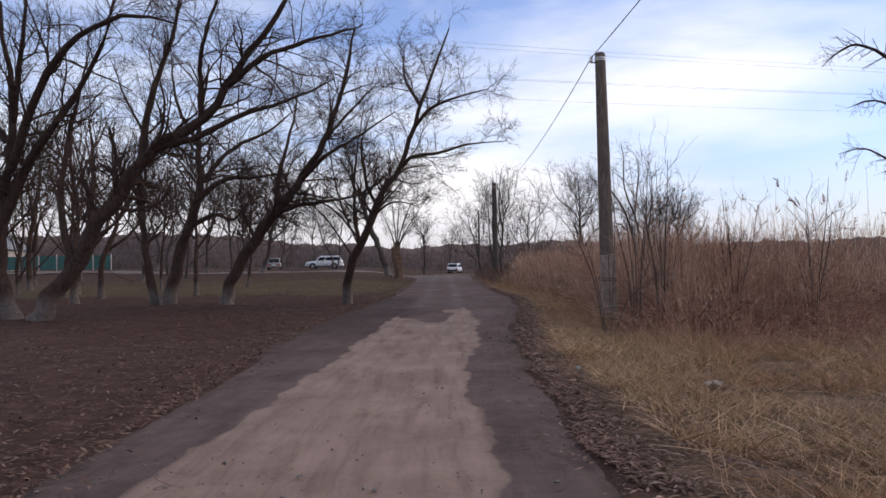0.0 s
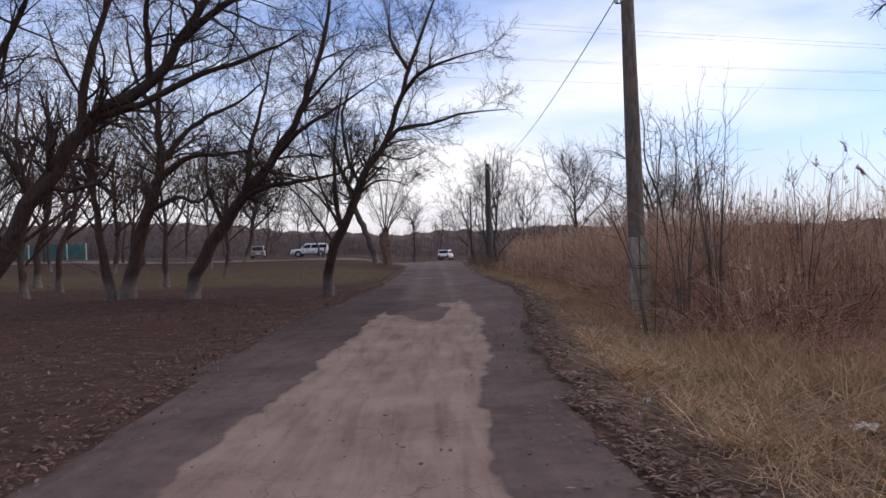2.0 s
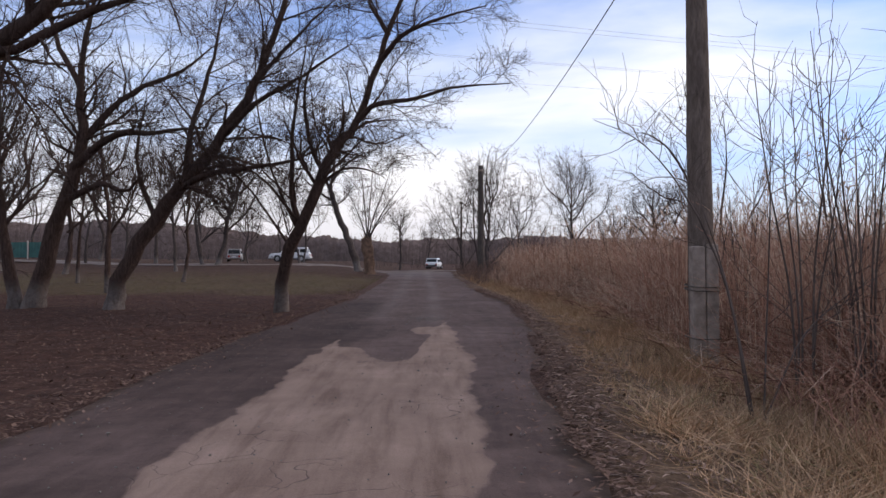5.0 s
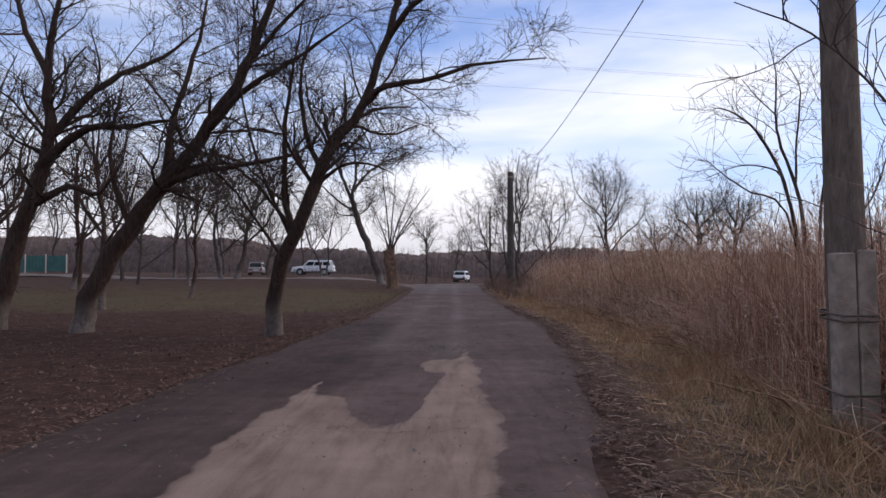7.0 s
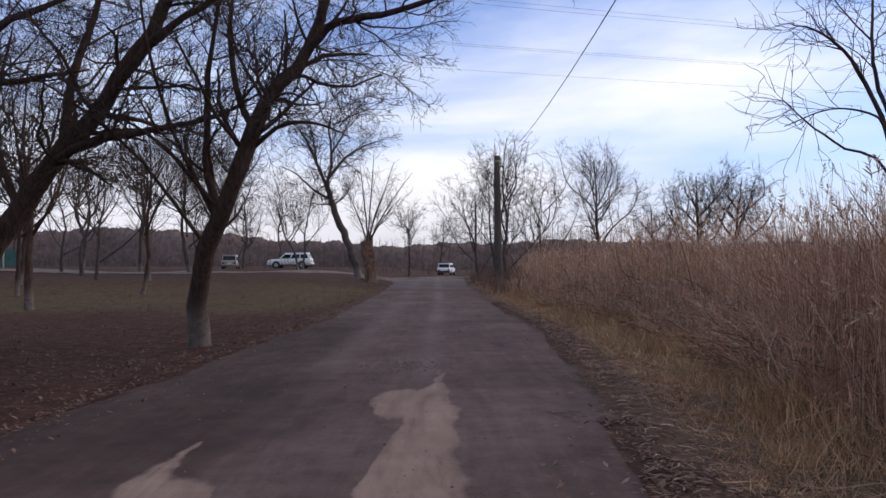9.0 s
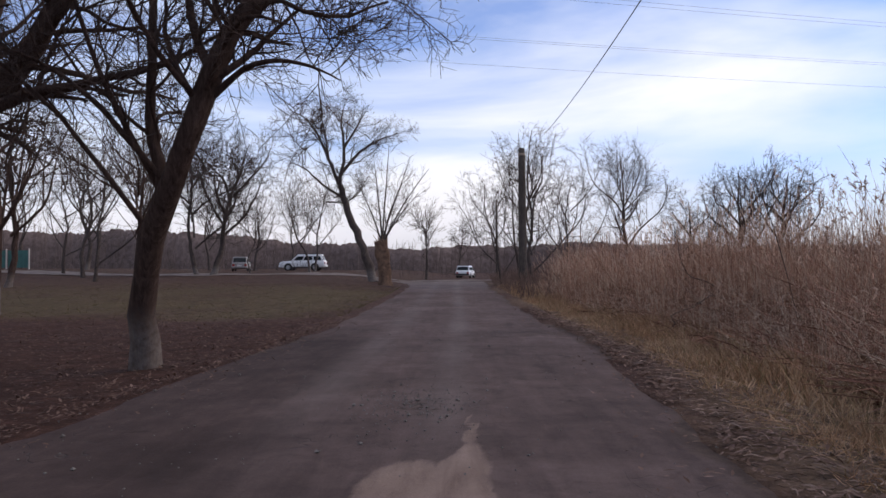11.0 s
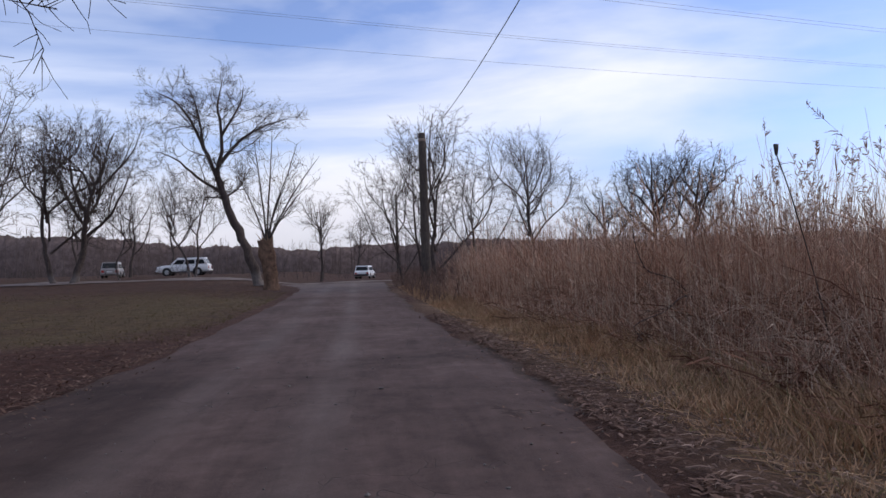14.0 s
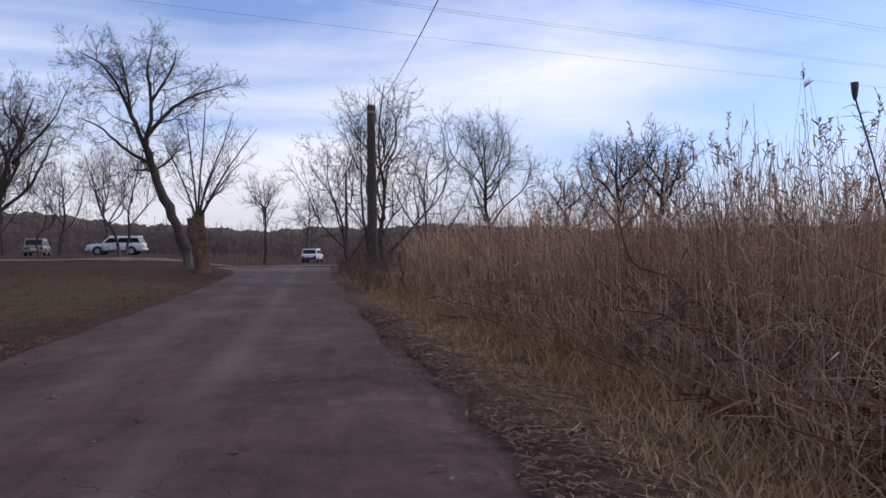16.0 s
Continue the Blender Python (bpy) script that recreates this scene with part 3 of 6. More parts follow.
end = np.interp(X, [-2.2, -1.62, -1.47, -1.36, -0.9, -0.70, -0.55, -0.35, -0.1, 0.14, 0.22, 0.34, 0.52, 0.66, 0.8, 0.92, 1.05], [21.5, 22.9, 24.5, 22.95, 22.7, 21.7, 21.1, 20.7, 20.9, 21.5, 22.9, 24.3, 25.4, 27.2, 28.9, 28.0, 25.0])
inside = np.minimum(np.minimum(X - sl + jag, sr - X + jag), (end - Y) * 0.30)
inside = np.maximum(inside, 0.34 - np.hypot((X - 0.32) / 0.95, (Y - 25.9) / 2.6))
attribute(road_me, "slab", np.clip(0.5 + inside * 1.15, 0, 1))
track = np.exp(-((X - np.interp(Y, [28, 45, 85], [0.55, 0.75, 0.6])) / 0.28) ** 2) + 0.7 * np.exp(-((X - np.interp(Y, [28, 45, 85], [-1.0, -0.9, -1.0])) / 0.35) ** 2)
wear = 0.6 + 0.4 * np.sin(Y * 0.8 + X) * np.sin(Y * 0.31 + 2)
hollow = np.zeros_like(X)
for hx, hy, hr in ((1.35, 45.3, 0.55), (0.1, 36.0, 0.30), (-0.9, 38.0, 0.32), (1.3, 35.3, 0.25), (2.4, 38.5, 0.5), (2.6, 33.5, 0.55), (0.2, 29.2, 0.55), (1.6, 52.0, 0.5), (2.2, 25.2, 0.45), (2.0, 41.0, 0.4), (-2.2, 41.5, 0.35), (-1.6, 33.5, 0.3), (1.9, 29.5, 0.35), (-2.3, 28.0, 0.3)):
    hollow = np.maximum(hollow, 0.52 * np.exp(-((X - hx) ** 2 + ((Y - hy) / 1.5) ** 2) / hr ** 2))
attribute(road_me, "hollow", hollow)
attribute(road_me, "strip", (1 - sstep(-1.6, -0.7, X + 0.15 * np.sin(Y * 0.7))) * sstep(14, 20, Y) * (1 - sstep(36, 44, Y)))     # darker tar along one side
attribute(road_me, "spill", np.clip(0.85 * np.exp(-(X - LX[:, None]) / 0.22) + 0.95 * np.exp(-(RX[:, None] - X) / 0.28), 0, 1))
attribute(road_me, "dust", np.clip(0.5 * track * wear * sstep(24, 34, Y) + 0.45 * sstep(58, 82, Y), 0, 0.8))
road = new("road", road_me)
tagged(road, "cracked grey asphalt lane with a pale worn slab", "road", kind="structure")

# the cross track behind the junction
cx = np.arange(-140, 100.1, 1.0)
cu = np.linspace(0, 1, 6)
CXm = np.repeat(cx[:, None], 6, 1)
CYm = 86.0 + 4.0 * cu[None] + 0.25 * np.sin(CXm * 0.4) + 0.02 * np.abs(CXm)
CZ = land(CXm, CYm) + 0.05
ii = (np.arange(len(cx) - 1)[:, None] * 6 + np.arange(5)[None]).ravel()
cross = new("road_cross", mesh_from("road_cross", np.stack([CXm, CYm, CZ], -1).reshape(-1, 3), np.stack([ii + 6, ii + 7, ii + 1, ii], -1), DIRT_ROAD))
tagged(cross, "pale dirt track crossing behind the lane", "road", kind="structure")

# ---------------------------------------------------------------- the large trees beside the lane


def rel(points, x, y, z=0.0):
    return [(a - x, b - y, c - z) for a, b, c in points]


LBL = "bare leaning tree with dark bark, whitewashed foot"
# nearest the lane, arching over it
x0, y0 = -4.33, 32.7
tree(x0, y0, 0.0, [
    (rel([(-4.33, 32.7, -0.1), (-4.13, 32.2, 1.41), (-3.2, 31.3, 3.3), (-2.46, 31.3, 4.87), (-1.77, 31.5, 5.97), (-1.09, 31.5, 7.8), (-0.48, 31.6, 9.6), (0.5, 31.8, 12.1)], x0, y0), 0.225, 0.03),
    (rel([(-1.85, 31.5, 5.85), (-1.15, 31.2, 6.35), (-0.1, 30.9, 6.45), (1.15, 30.7, 6.75), (2.85, 30.5, 6.85)], x0, y0), 0.10, 0.015),
    (rel([(-1.1, 31.5, 7.7), (-0.3, 30.8, 8.4), (0.9, 30.2, 8.7), (2.1, 29.8, 8.9)], x0, y0), 0.09, 0.012),
    (rel([(-2.75, 31.3, 4.2), (-3.3, 31.8, 5.4), (-3.5, 32.4, 7.2), (-3.0, 32.8, 9.0)], x0, y0), 0.085, 0.012),
    (rel([(-0.8, 31.55, 8.6), (-1.5, 32.0, 10.0), (-1.5, 32.3, 11.6)], x0, y0), 0.08, 0.012),
    (rel([(-2.2, 31.4, 5.3), (-1.6, 31.9, 5.9), (-1.0, 32.4, 6.1), (-0.4, 32.8, 6.2)], x0, y0), 0.06, 0.01),
    (rel([(-3.6, 31.6, 2.7), (-3.8, 31.6, 4.3), (-3.7, 31.8, 6.4), (-3.3, 32.0, 9.0)], x0, y0), 0.10, 0.012),
    (rel([(-2.9, 31.3, 3.9), (-2.2, 31.1, 4.35), (-1.5, 30.9, 4.35), (-0.9, 30.9, 4.1)], x0, y0), 0.055, 0.01),
    (rel([(-3.5, 31.6, 2.7), (-4.3, 31.2, 3.8), (-5.0, 30.9, 4.4), (-5.6, 30.6, 4.6)], x0, y0), 0.05, 0.01),
    (rel([(-3.0, 31.3, 3.8), (-2.5, 30.8, 4.5), (-2.0, 30.4, 4.8), (-1.4, 30.1, 4.6)], x0, y0), 0.05, 0.01),
    (rel([(-4.0, 31.9, 2.2), (-5.0, 31.2, 3.8), (-6.2, 30.7, 4.9), (-7.4, 30.4, 5.6)], x0, y0), 0.042, 0.010),
    (rel([(-3.7, 31.7, 2.7), (-4.3, 31.0, 4.4), (-4.6, 30.5, 6.2), (-4.6, 30.2, 8.0)], x0, y0), 0.045, 0.010),
], "bare tree arching over the lane, with dark bark", 11, BARK_LIMED, TWIG, dense=0.92, scale=0.75, haze=1.65, joints=4, twig=0.0056, up=0.05, hang=0.04)

x0, y0 = -10.0, 33.5
tree(x0, y0, 0.0, [
    (rel([(-10.0, 33.5, -0.1), (-9.85, 33.5, 0.9), (-8.8, 33.5, 2.75), (-7.7, 33.5, 4.2), (-6.5, 33.5, 5.7), (-5.6, 33.5, 7.2), (-4.95, 33.6, 8.7), (-4.3, 33.8, 11.0), (-3.9, 34, 13.0)], x0, y0), 0.31, 0.04),
    (rel([(-8.2, 33.5, 3.6), (-7.0, 33.2, 4.4), (-5.6, 32.9, 4.6), (-4.0, 32.5, 4.8), (-2.7, 32.2, 5.4)], x0, y0), 0.13, 0.015),
    (rel([(-7.7, 33.5, 4.2), (-7.5, 33.8, 6.2), (-7.0, 34.2, 8.4), (-6.5, 34.4, 11.0)], x0, y0), 0.13, 0.015),
    (rel([(-6.5, 33.5, 5.7), (-5.3, 33.0, 6.7), (-3.6, 32.6, 7.6), (-2.1, 32.3, 8.5)], x0, y0), 0.12, 0.015),
    (rel([(-5.4, 33.5, 7.5), (-4.0, 33.1, 8.9), (-2.6, 32.9, 10.2)], x0, y0), 0.09, 0.012),
    (rel([(-8.6, 33.5, 2.9), (-9.4, 33.9, 5.0), (-9.2, 34.3, 7.6)], x0, y0), 0.10, 0.012),
], LBL + " and torn trunk", 12, BARK_LIMED, TWIG, dense=0.98, haze=1.5, joints=3, twig=0.0064, up=0.035, hang=0.04)

x0, y0 = -13.2, 34.2
tree(x0, y0, 0.0, [
    (rel([(-13.0, 34.2, -0.1), (-12.6, 34.2, 1.8), (-11.95, 34.2, 3.8), (-11.4, 34.2, 5.8), (-11.5, 34.3, 8.0), (-11.0, 34.5, 11.5)], x0, y0), 0.34, 0.04),
    (rel([(-13.6, 34.2, -0.1), (-13.9, 34.2, 2.0), (-14.15, 34.2, 3.9), (-14.3, 34.3, 6.5), (-14.0, 34.6, 9.8)], x0, y0), 0.225, 0.03),
    (rel([(-11.7, 34.2, 4.8), (-10.2, 33.8, 5.8), (-8.6, 33.5, 5.9), (-6.8, 33.0, 6.0)], x0, y0), 0.16, 0.02),
    (rel([(-11.5, 34.2, 5.6), (-10.1, 34.6, 7.3), (-8.4, 34.8, 8.2), (-6.8, 35.0, 9.4)], x0, y0), 0.14, 0.015),
    (rel([(-12.0, 34.2, 3.7), (-10.6, 34.0, 4.2), (-9.7, 33.8, 4.0), (-8.9, 33.5, 4.8)], x0, y0), 0.13, 0.015),
    (rel([(-14.2, 34.3, 5.0), (-15.4, 34.6, 6.8), (-16.2, 34.9, 9.2)], x0, y0), 0.12, 0.015),
    (rel([(-11.5, 34.3, 7.6), (-12.6, 34.7, 9.6), (-13.0, 35.0, 12.2)], x0, y0), 0.12, 0.015),
], "two-stemmed bare tree with dark bark and whitewashed feet", 13, BARK_LIMED, TWIG, dense=0.95, haze=1.45, joints=3, twig=0.0064, up=0.04)

x0, y0 = -14.1, 25.2
tree(x0, y0, 0.0, [
    (rel([(-14.1, 25.2, -0.1), (-13.3, 25.2, 1.1), (-12.4, 25.2, 2.5), (-11.2, 25.2, 4.3), (-10.0, 25.2, 5.9), (-8.0, 25.2, 7.1), (-7.0, 25.1, 8.7), (-5.4, 25.0, 10.5), (-4.4, 24.6, 12.4)], x0, y0), 0.34, 0.04),
    (rel([(-10.0, 25.2, 5.9), (-8.6, 25.0, 6.2), (-6.8, 24.7, 6.9), (-5.0, 24.2, 7.3), (-3.4, 23.8, 7.9)], x0, y0), 0.14, 0.015),
    (rel([(-10.4, 25.2, 5.4), (-10.2, 25.5, 7.8), (-9.4, 25.7, 10.2), (-9.2, 26.0, 12.6)], x0, y0), 0.15, 0.02),
    (rel([(-7.4, 25.1, 8.0), (-5.9, 24.6, 8.9), (-4.0, 24.0, 9.3), (-2.4, 23.6, 9.6)], x0, y0), 0.13, 0.015),
    (rel([(-12.8, 25.2, 1.9), (-13.4, 25.5, 4.0), (-13.2, 25.8, 6.6), (-12.6, 26.0, 9.6)], x0, y0), 0.16, 0.02),
    (rel([(-8.3, 25.2, 6.9), (-8.0, 24.4, 9.0), (-7.0, 23.6, 11.2)], x0, y0), 0.12, 0.015),
], "bare leaning tree with a massive slanting limb", 14, BARK_LIMED, TWIG, dense=1.0, haze=1.5, joints=3, twig=0.0060, up=0.03)

x0, y0 = -15.6, 25.9
tree(x0, y0, 0.0, [
    (rel([(-15.3, 25.9, -0.1), (-15.9, 25.9, 2.2), (-15.6, 25.9, 4.6), (-15.4, 26.0, 7.0), (-15.8, 26.0, 11.5)], x0, y0), 0.30, 0.05),
    (rel([(-15.7, 25.9, 3.6), (-14.6, 25.7, 5.6), (-13.2, 25.4, 7.4), (-11.8, 25.0, 9.2), (-11.0, 24.6, 11.2)], x0, y0), 0.20, 0.02),
    (rel([(-15.5, 25.9, 5.2), (-14.2, 25.5, 8.0), (-12.6, 24.8, 9.6), (-10.4, 24.0, 10.2), (-8.4, 23.2, 9.6)], x0, y0), 0.18, 0.02),
    (rel([(-15.6, 26.0, 6.4), (-16.8, 26.2, 8.2), (-17.6, 26.4, 10.4)], x0, y0), 0.14, 0.015),
    (rel([(-15.4, 26.0, 7.0), (-14.6, 25.2, 9.6), (-13.8, 24.4, 12.4)], x0, y0), 0.14, 0.015),
], "tall bare tree with dark bark and spreading limbs", 15, BARK_LIMED, TWIG, dense=0.9, haze=1.45, joints=3, twig=0.0060, up=0.03)

# ---------------------------------------------------------------- the trees farther back


def upright_limbs(rng, height, lean=(0, 0), r=0.18, n=4, low=0.25, open_=0.35):
    """A few limbs for a free-standing tree."""
    lx, ly = lean
    top = np.array([lx * height, ly * height, height])
    trunk = [(0, 0, -0.2)] + [tuple(top * t + np.array([*rng.normal(0, 0.02 * height, 2), 0])) for t in (0.2, 0.42, 0.68, 1.0)]
    out = [(trunk, r, r * 0.12)]
    for i in range(n):
        t = low + (0.66 - low) * i / max(1, n - 1) + rng.uniform(-0.03, 0.03)
        a = i * 2.4 + rng.uniform(-0.5, 0.5)
        s = top * t
        o = open_ * rng.uniform(0.75, 1.35)
        d = np.array([math.cos(a) * o, math.sin(a) * o, 0.72])
        ln = height * (0.82 - 0.5 * t) * rng.uniform(0.8, 1.1)
        w_ = rng.normal(0, 0.05 * ln, (3, 3))
        p1, p2, p3 = s + d * ln * np.array([0.45, 0.45, 0.36]) + w_[0], s + d * ln * np.array([0.8, 0.8, 0.72]) + w_[1], s + d * ln * np.array([1, 1, 1.14])
        out.append(([tuple(s), tuple(p1), tuple(p2), tuple(p3)], r * 0.55 * (1 - 0.5 * t), r * 0.07))
        q = p1 + np.array([-d[1], d[0], 0.9]) * ln * 0.28 + w_[2]
        out.append(([tuple(p1), tuple(q), tuple(q + (p3 - p1) * 0.45 + (0, 0, 0.1 * ln))], r * 0.3 * (1 - 0.5 * t), r * 0.06))
    return out


def far_tree(x, y, height, seed, label, lean=(0, 0), r=0.18, n=4, low=0.25, open_=0.35, limed=True, group="", **kw):
    rng = np.random.default_rng(seed)
    near = y < 70 and x < 0
    args = dict(haze=0.62 if near else 0.75, dense=0.62 if near else 0.68, scale=height / (9.0 if near else 11.0), twig=0.0085 if near else 0.0095, up=0.04)
    args.update(kw)
    if y > 90:
        args.update(levels=2, haze=1.5)
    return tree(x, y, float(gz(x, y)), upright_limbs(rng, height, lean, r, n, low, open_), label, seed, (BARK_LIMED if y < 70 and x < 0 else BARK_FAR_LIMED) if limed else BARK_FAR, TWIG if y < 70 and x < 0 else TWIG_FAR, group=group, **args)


# big tree that leans over the broken trunk
x0, y0, z0 = -5.9, 78.0, 0.8
tree(x0, y0, z0, [
    ([(0, 0, -0.3), (-0.9, 0, 2.6), (-2.0, 0, 5.2), (-2.7, 0, 7.6)], 0.36, 0.22),
    ([(-2.7, 0, 7.5), (-3.5, 0.3, 9.4), (-4.3, 0.5, 11.2), (-5.4, 0.6, 12.8), (-6.8, 0.6, 13.6)], 0.16, 0.02),
    ([(-2.7, 0, 7.5), (-2.2, -0.4, 10.0), (-2.4, -0.4, 12.2), (-2.1, -0.3, 14.2)], 0.16, 0.02),
    ([(-2.6, 0, 8.2), (-1.2, 0.4, 10.0), (0.4, 0.5, 11.0), (2.2, 0.4, 11.6)], 0.14, 0.02),
    ([(-2.3, 0, 6.4), (-3.8, -0.4, 7.3), (-5.2, -0.5, 8.6), (-6.4, -0.5, 9.2)], 0.12, 0.02),
    ([(-3.6, 0.3, 9.6), (-3.9, 0.4, 11.8), (-4.4, 0.4, 13.6)], 0.10, 0.015),
    ([(-2.3, -0.4, 10.2), (-1.0, -0.6, 12.2), (-0.6, -0.7, 13.6)], 0.10, 0.015),
    ([(-2.2, 0, 6.0), (-1.2, 0.3, 6.8), (-0.4, 0.4, 8.2)], 0.08, 0.015),
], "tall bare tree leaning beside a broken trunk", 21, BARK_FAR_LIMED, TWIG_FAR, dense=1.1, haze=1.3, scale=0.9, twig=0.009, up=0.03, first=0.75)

far_tree(-23.6, 88.5, 11.6, 22, "dense bare tree with rounded crown on the bank", (-0.10, 0), 0.22, 6, 0.24, 0.55, dense=0.9, haze=1.1, twig=0.0115)
far_tree(-22.0, 88.0, 12.2, 23, "dense bare tree leaning over the bank", (0.26, 0), 0.30, 7, 0.28, 0.55, dense=0.9, haze=1.1, twig=0.0115)
far_tree(-14.2, 94.0, 8.6, 24, "slender bare tree with whitewashed foot before the cars", (-0.32, 0), 0.13, 4, 0.3, 0.4)
far_tree(-13.8, 94.4, 8.8, 25, "slender bare tree with whitewashed foot before the cars", (0.12, 0), 0.12, 4, 0.3, 0.35)
far_tree(-19.6, 92.0, 6.8, 26, "small bare tree keeping some brown leaves", (0.05, 0), 0.08, 4, 0.3, 0.35)
far_tree(-2.7, 98.0, 7.6, 27, "small bare tree beside the track", (0.0, 0), 0.16, 5, 0.4, 0.45, limed=False)
far_tree(1.0, 112.0, 7.0, 28, "small bare tree behind the junction", (0.05, 0), 0.12, 4, 0.35, 0.5, limed=False)
far_tree(-30.0, 92.0, 13.5, 29, "bare tree on the bank", (0.05, 0), 0.2, 5, 0.3, 0.4)
far_tree(-38.0, 96.0, 14.0, 30, "bare tree on the bank", (-0.05, 0), 0.22, 5, 0.28, 0.4)
far_tree(-22.0, 56.5, 9.5, 31, "young bare tree in the grass", (0.05, 0), 0.13, 4, 0.35, 0.35, dense=0.62)
far_tree(-27.5, 66.0, 12.0, 32, "bare tree with several limbs", (0.06, 0), 0.22, 5, 0.25, 0.45, dense=0.62)
far_tree(-16.0, 47.0, 10.0, 33, "bare tree with several limbs", (-0.04, 0.05), 0.17, 5, 0.3, 0.4, dense=0.65)
far_tree(-20.5, 43.5, 11.0, 34, "bare tree with several limbs", (0.08, 0), 0.2, 5, 0.25, 0.45, dense=0.65)
far_tree(-25.5, 50.5, 12.5, 35, "bare tree with several limbs", (0.10, 0), 0.26, 6, 0.22, 0.5, dense=0.62)
far_tree(-33.0, 58.0, 13.0, 36, "bare tree with several limbs", (0.05, 0), 0.24, 5, 0.25, 0.45, dense=0.7)
far_tree(-15.5, 57.0, 9.5, 38, "bare tree with several limbs", (0.05, 0), 0.14, 5, 0.36, 0.42)
far_tree(-20.5, 70.5, 10.5, 39, "bare tree with several limbs", (-0.05, 0), 0.16, 6, 0.32, 0.45)
far_tree(-20.2, 112.0, 11.0, 37, "bare tree behind the parked cars", (0.04, 0), 0.15, 4, 0.3, 0.35, limed=False)

# right-hand group by the second pole, and beyond the reeds
far_tree(5.9, 71.5, 10.9, 41, "many-stemmed bare tree behind the pole", (0.0, 0), 0.15, 7, 0.1, 0.34, limed=False, dense=0.7)
far_tree(3.9, 74.5, 7.6, 42, "many-stemmed bare tree behind the pole", (-0.16, 0), 0.11, 6, 0.08, 0.42, limed=False, dense=0.75)
far_tree(8.8, 76.0, 8.0, 43, "many-stemmed bare tree behind the pole", (0.08, 0), 0.12, 6, 0.1, 0.38, limed=False, dense=0.7)
far_tree(5.2, 73.0, 8.6, 47, "many-stemmed bare tree behind the pole", (-0.05, 0), 0.12, 5, 0.1, 0.35, limed=False, dense=0.7)
far_tree(20.0, 105.0, 14.0, 44, "bare tree with a split crown", (-0.03, 0), 0.25, 7, 0.2, 0.44, limed=False, dense=0.95)
far_tree(20.2, 71.0, 7.8, 45, "bare tree with a rounded crown over the reeds", (-0.04, 0), 0.2, 7, 0.3, 0.55, limed=False, dense=0.82, haze=0.85, twig=0.008)
far_tree(23.0, 72.0, 7.7, 46, "bare tree with a rounded crown over the reeds", (0.1, 0), 0.2, 7, 0.3, 0.58, limed=False, dense=0.82, haze=0.85, twig=0.008)
far_tree(16.8, 70.5, 5.6, 48, "low bare tree over the reeds", (-0.1, 0), 0.14, 6, 0.2, 0.6, limed=False, dense=0.82, haze=0.85, twig=0.008)

for k, (x, y, h) in enumerate(((-19.0, 37.5, 11.0), (-29.0, 46.0, 12.5), (-37.0, 74.0, 13.0), (-31.5, 83.0, 12.0), (-46.0, 90.0, 13.0), (-52.0, 108.0, 13.0), (-26.0, 116.0, 10.0), (-34.0, 122.0, 11.0))):
    far_tree(x, y, h, 51 + k, "bare tree with several limbs", (0.06 * math.sin(k * 2.3), 0), 0.19, 5, 0.25, 0.45, limed=k < 3, dense=0.6)

for k, (x, y, h) in enumerate(((-24.0, 46.0, 10.0), (-30.5, 52.0, 10.5), (-36.0, 64.0, 11.0), (-42.0, 72.0, 11.0), (-27.0, 76.0, 10.0), (-36.0, 88.0, 11.0), (-58.0, 92.0, 12.0))):
    far_tree(x, y, h, 251 + k, "low-branched bare tree with dark twigs", (0.08 * math.sin(k * 1.7 + 1), 0), 0.15, 6, 0.14, 0.5, limed=k < 3, dense=0.55)

# ---------------------------------------------------------------- broken trunk with shoots


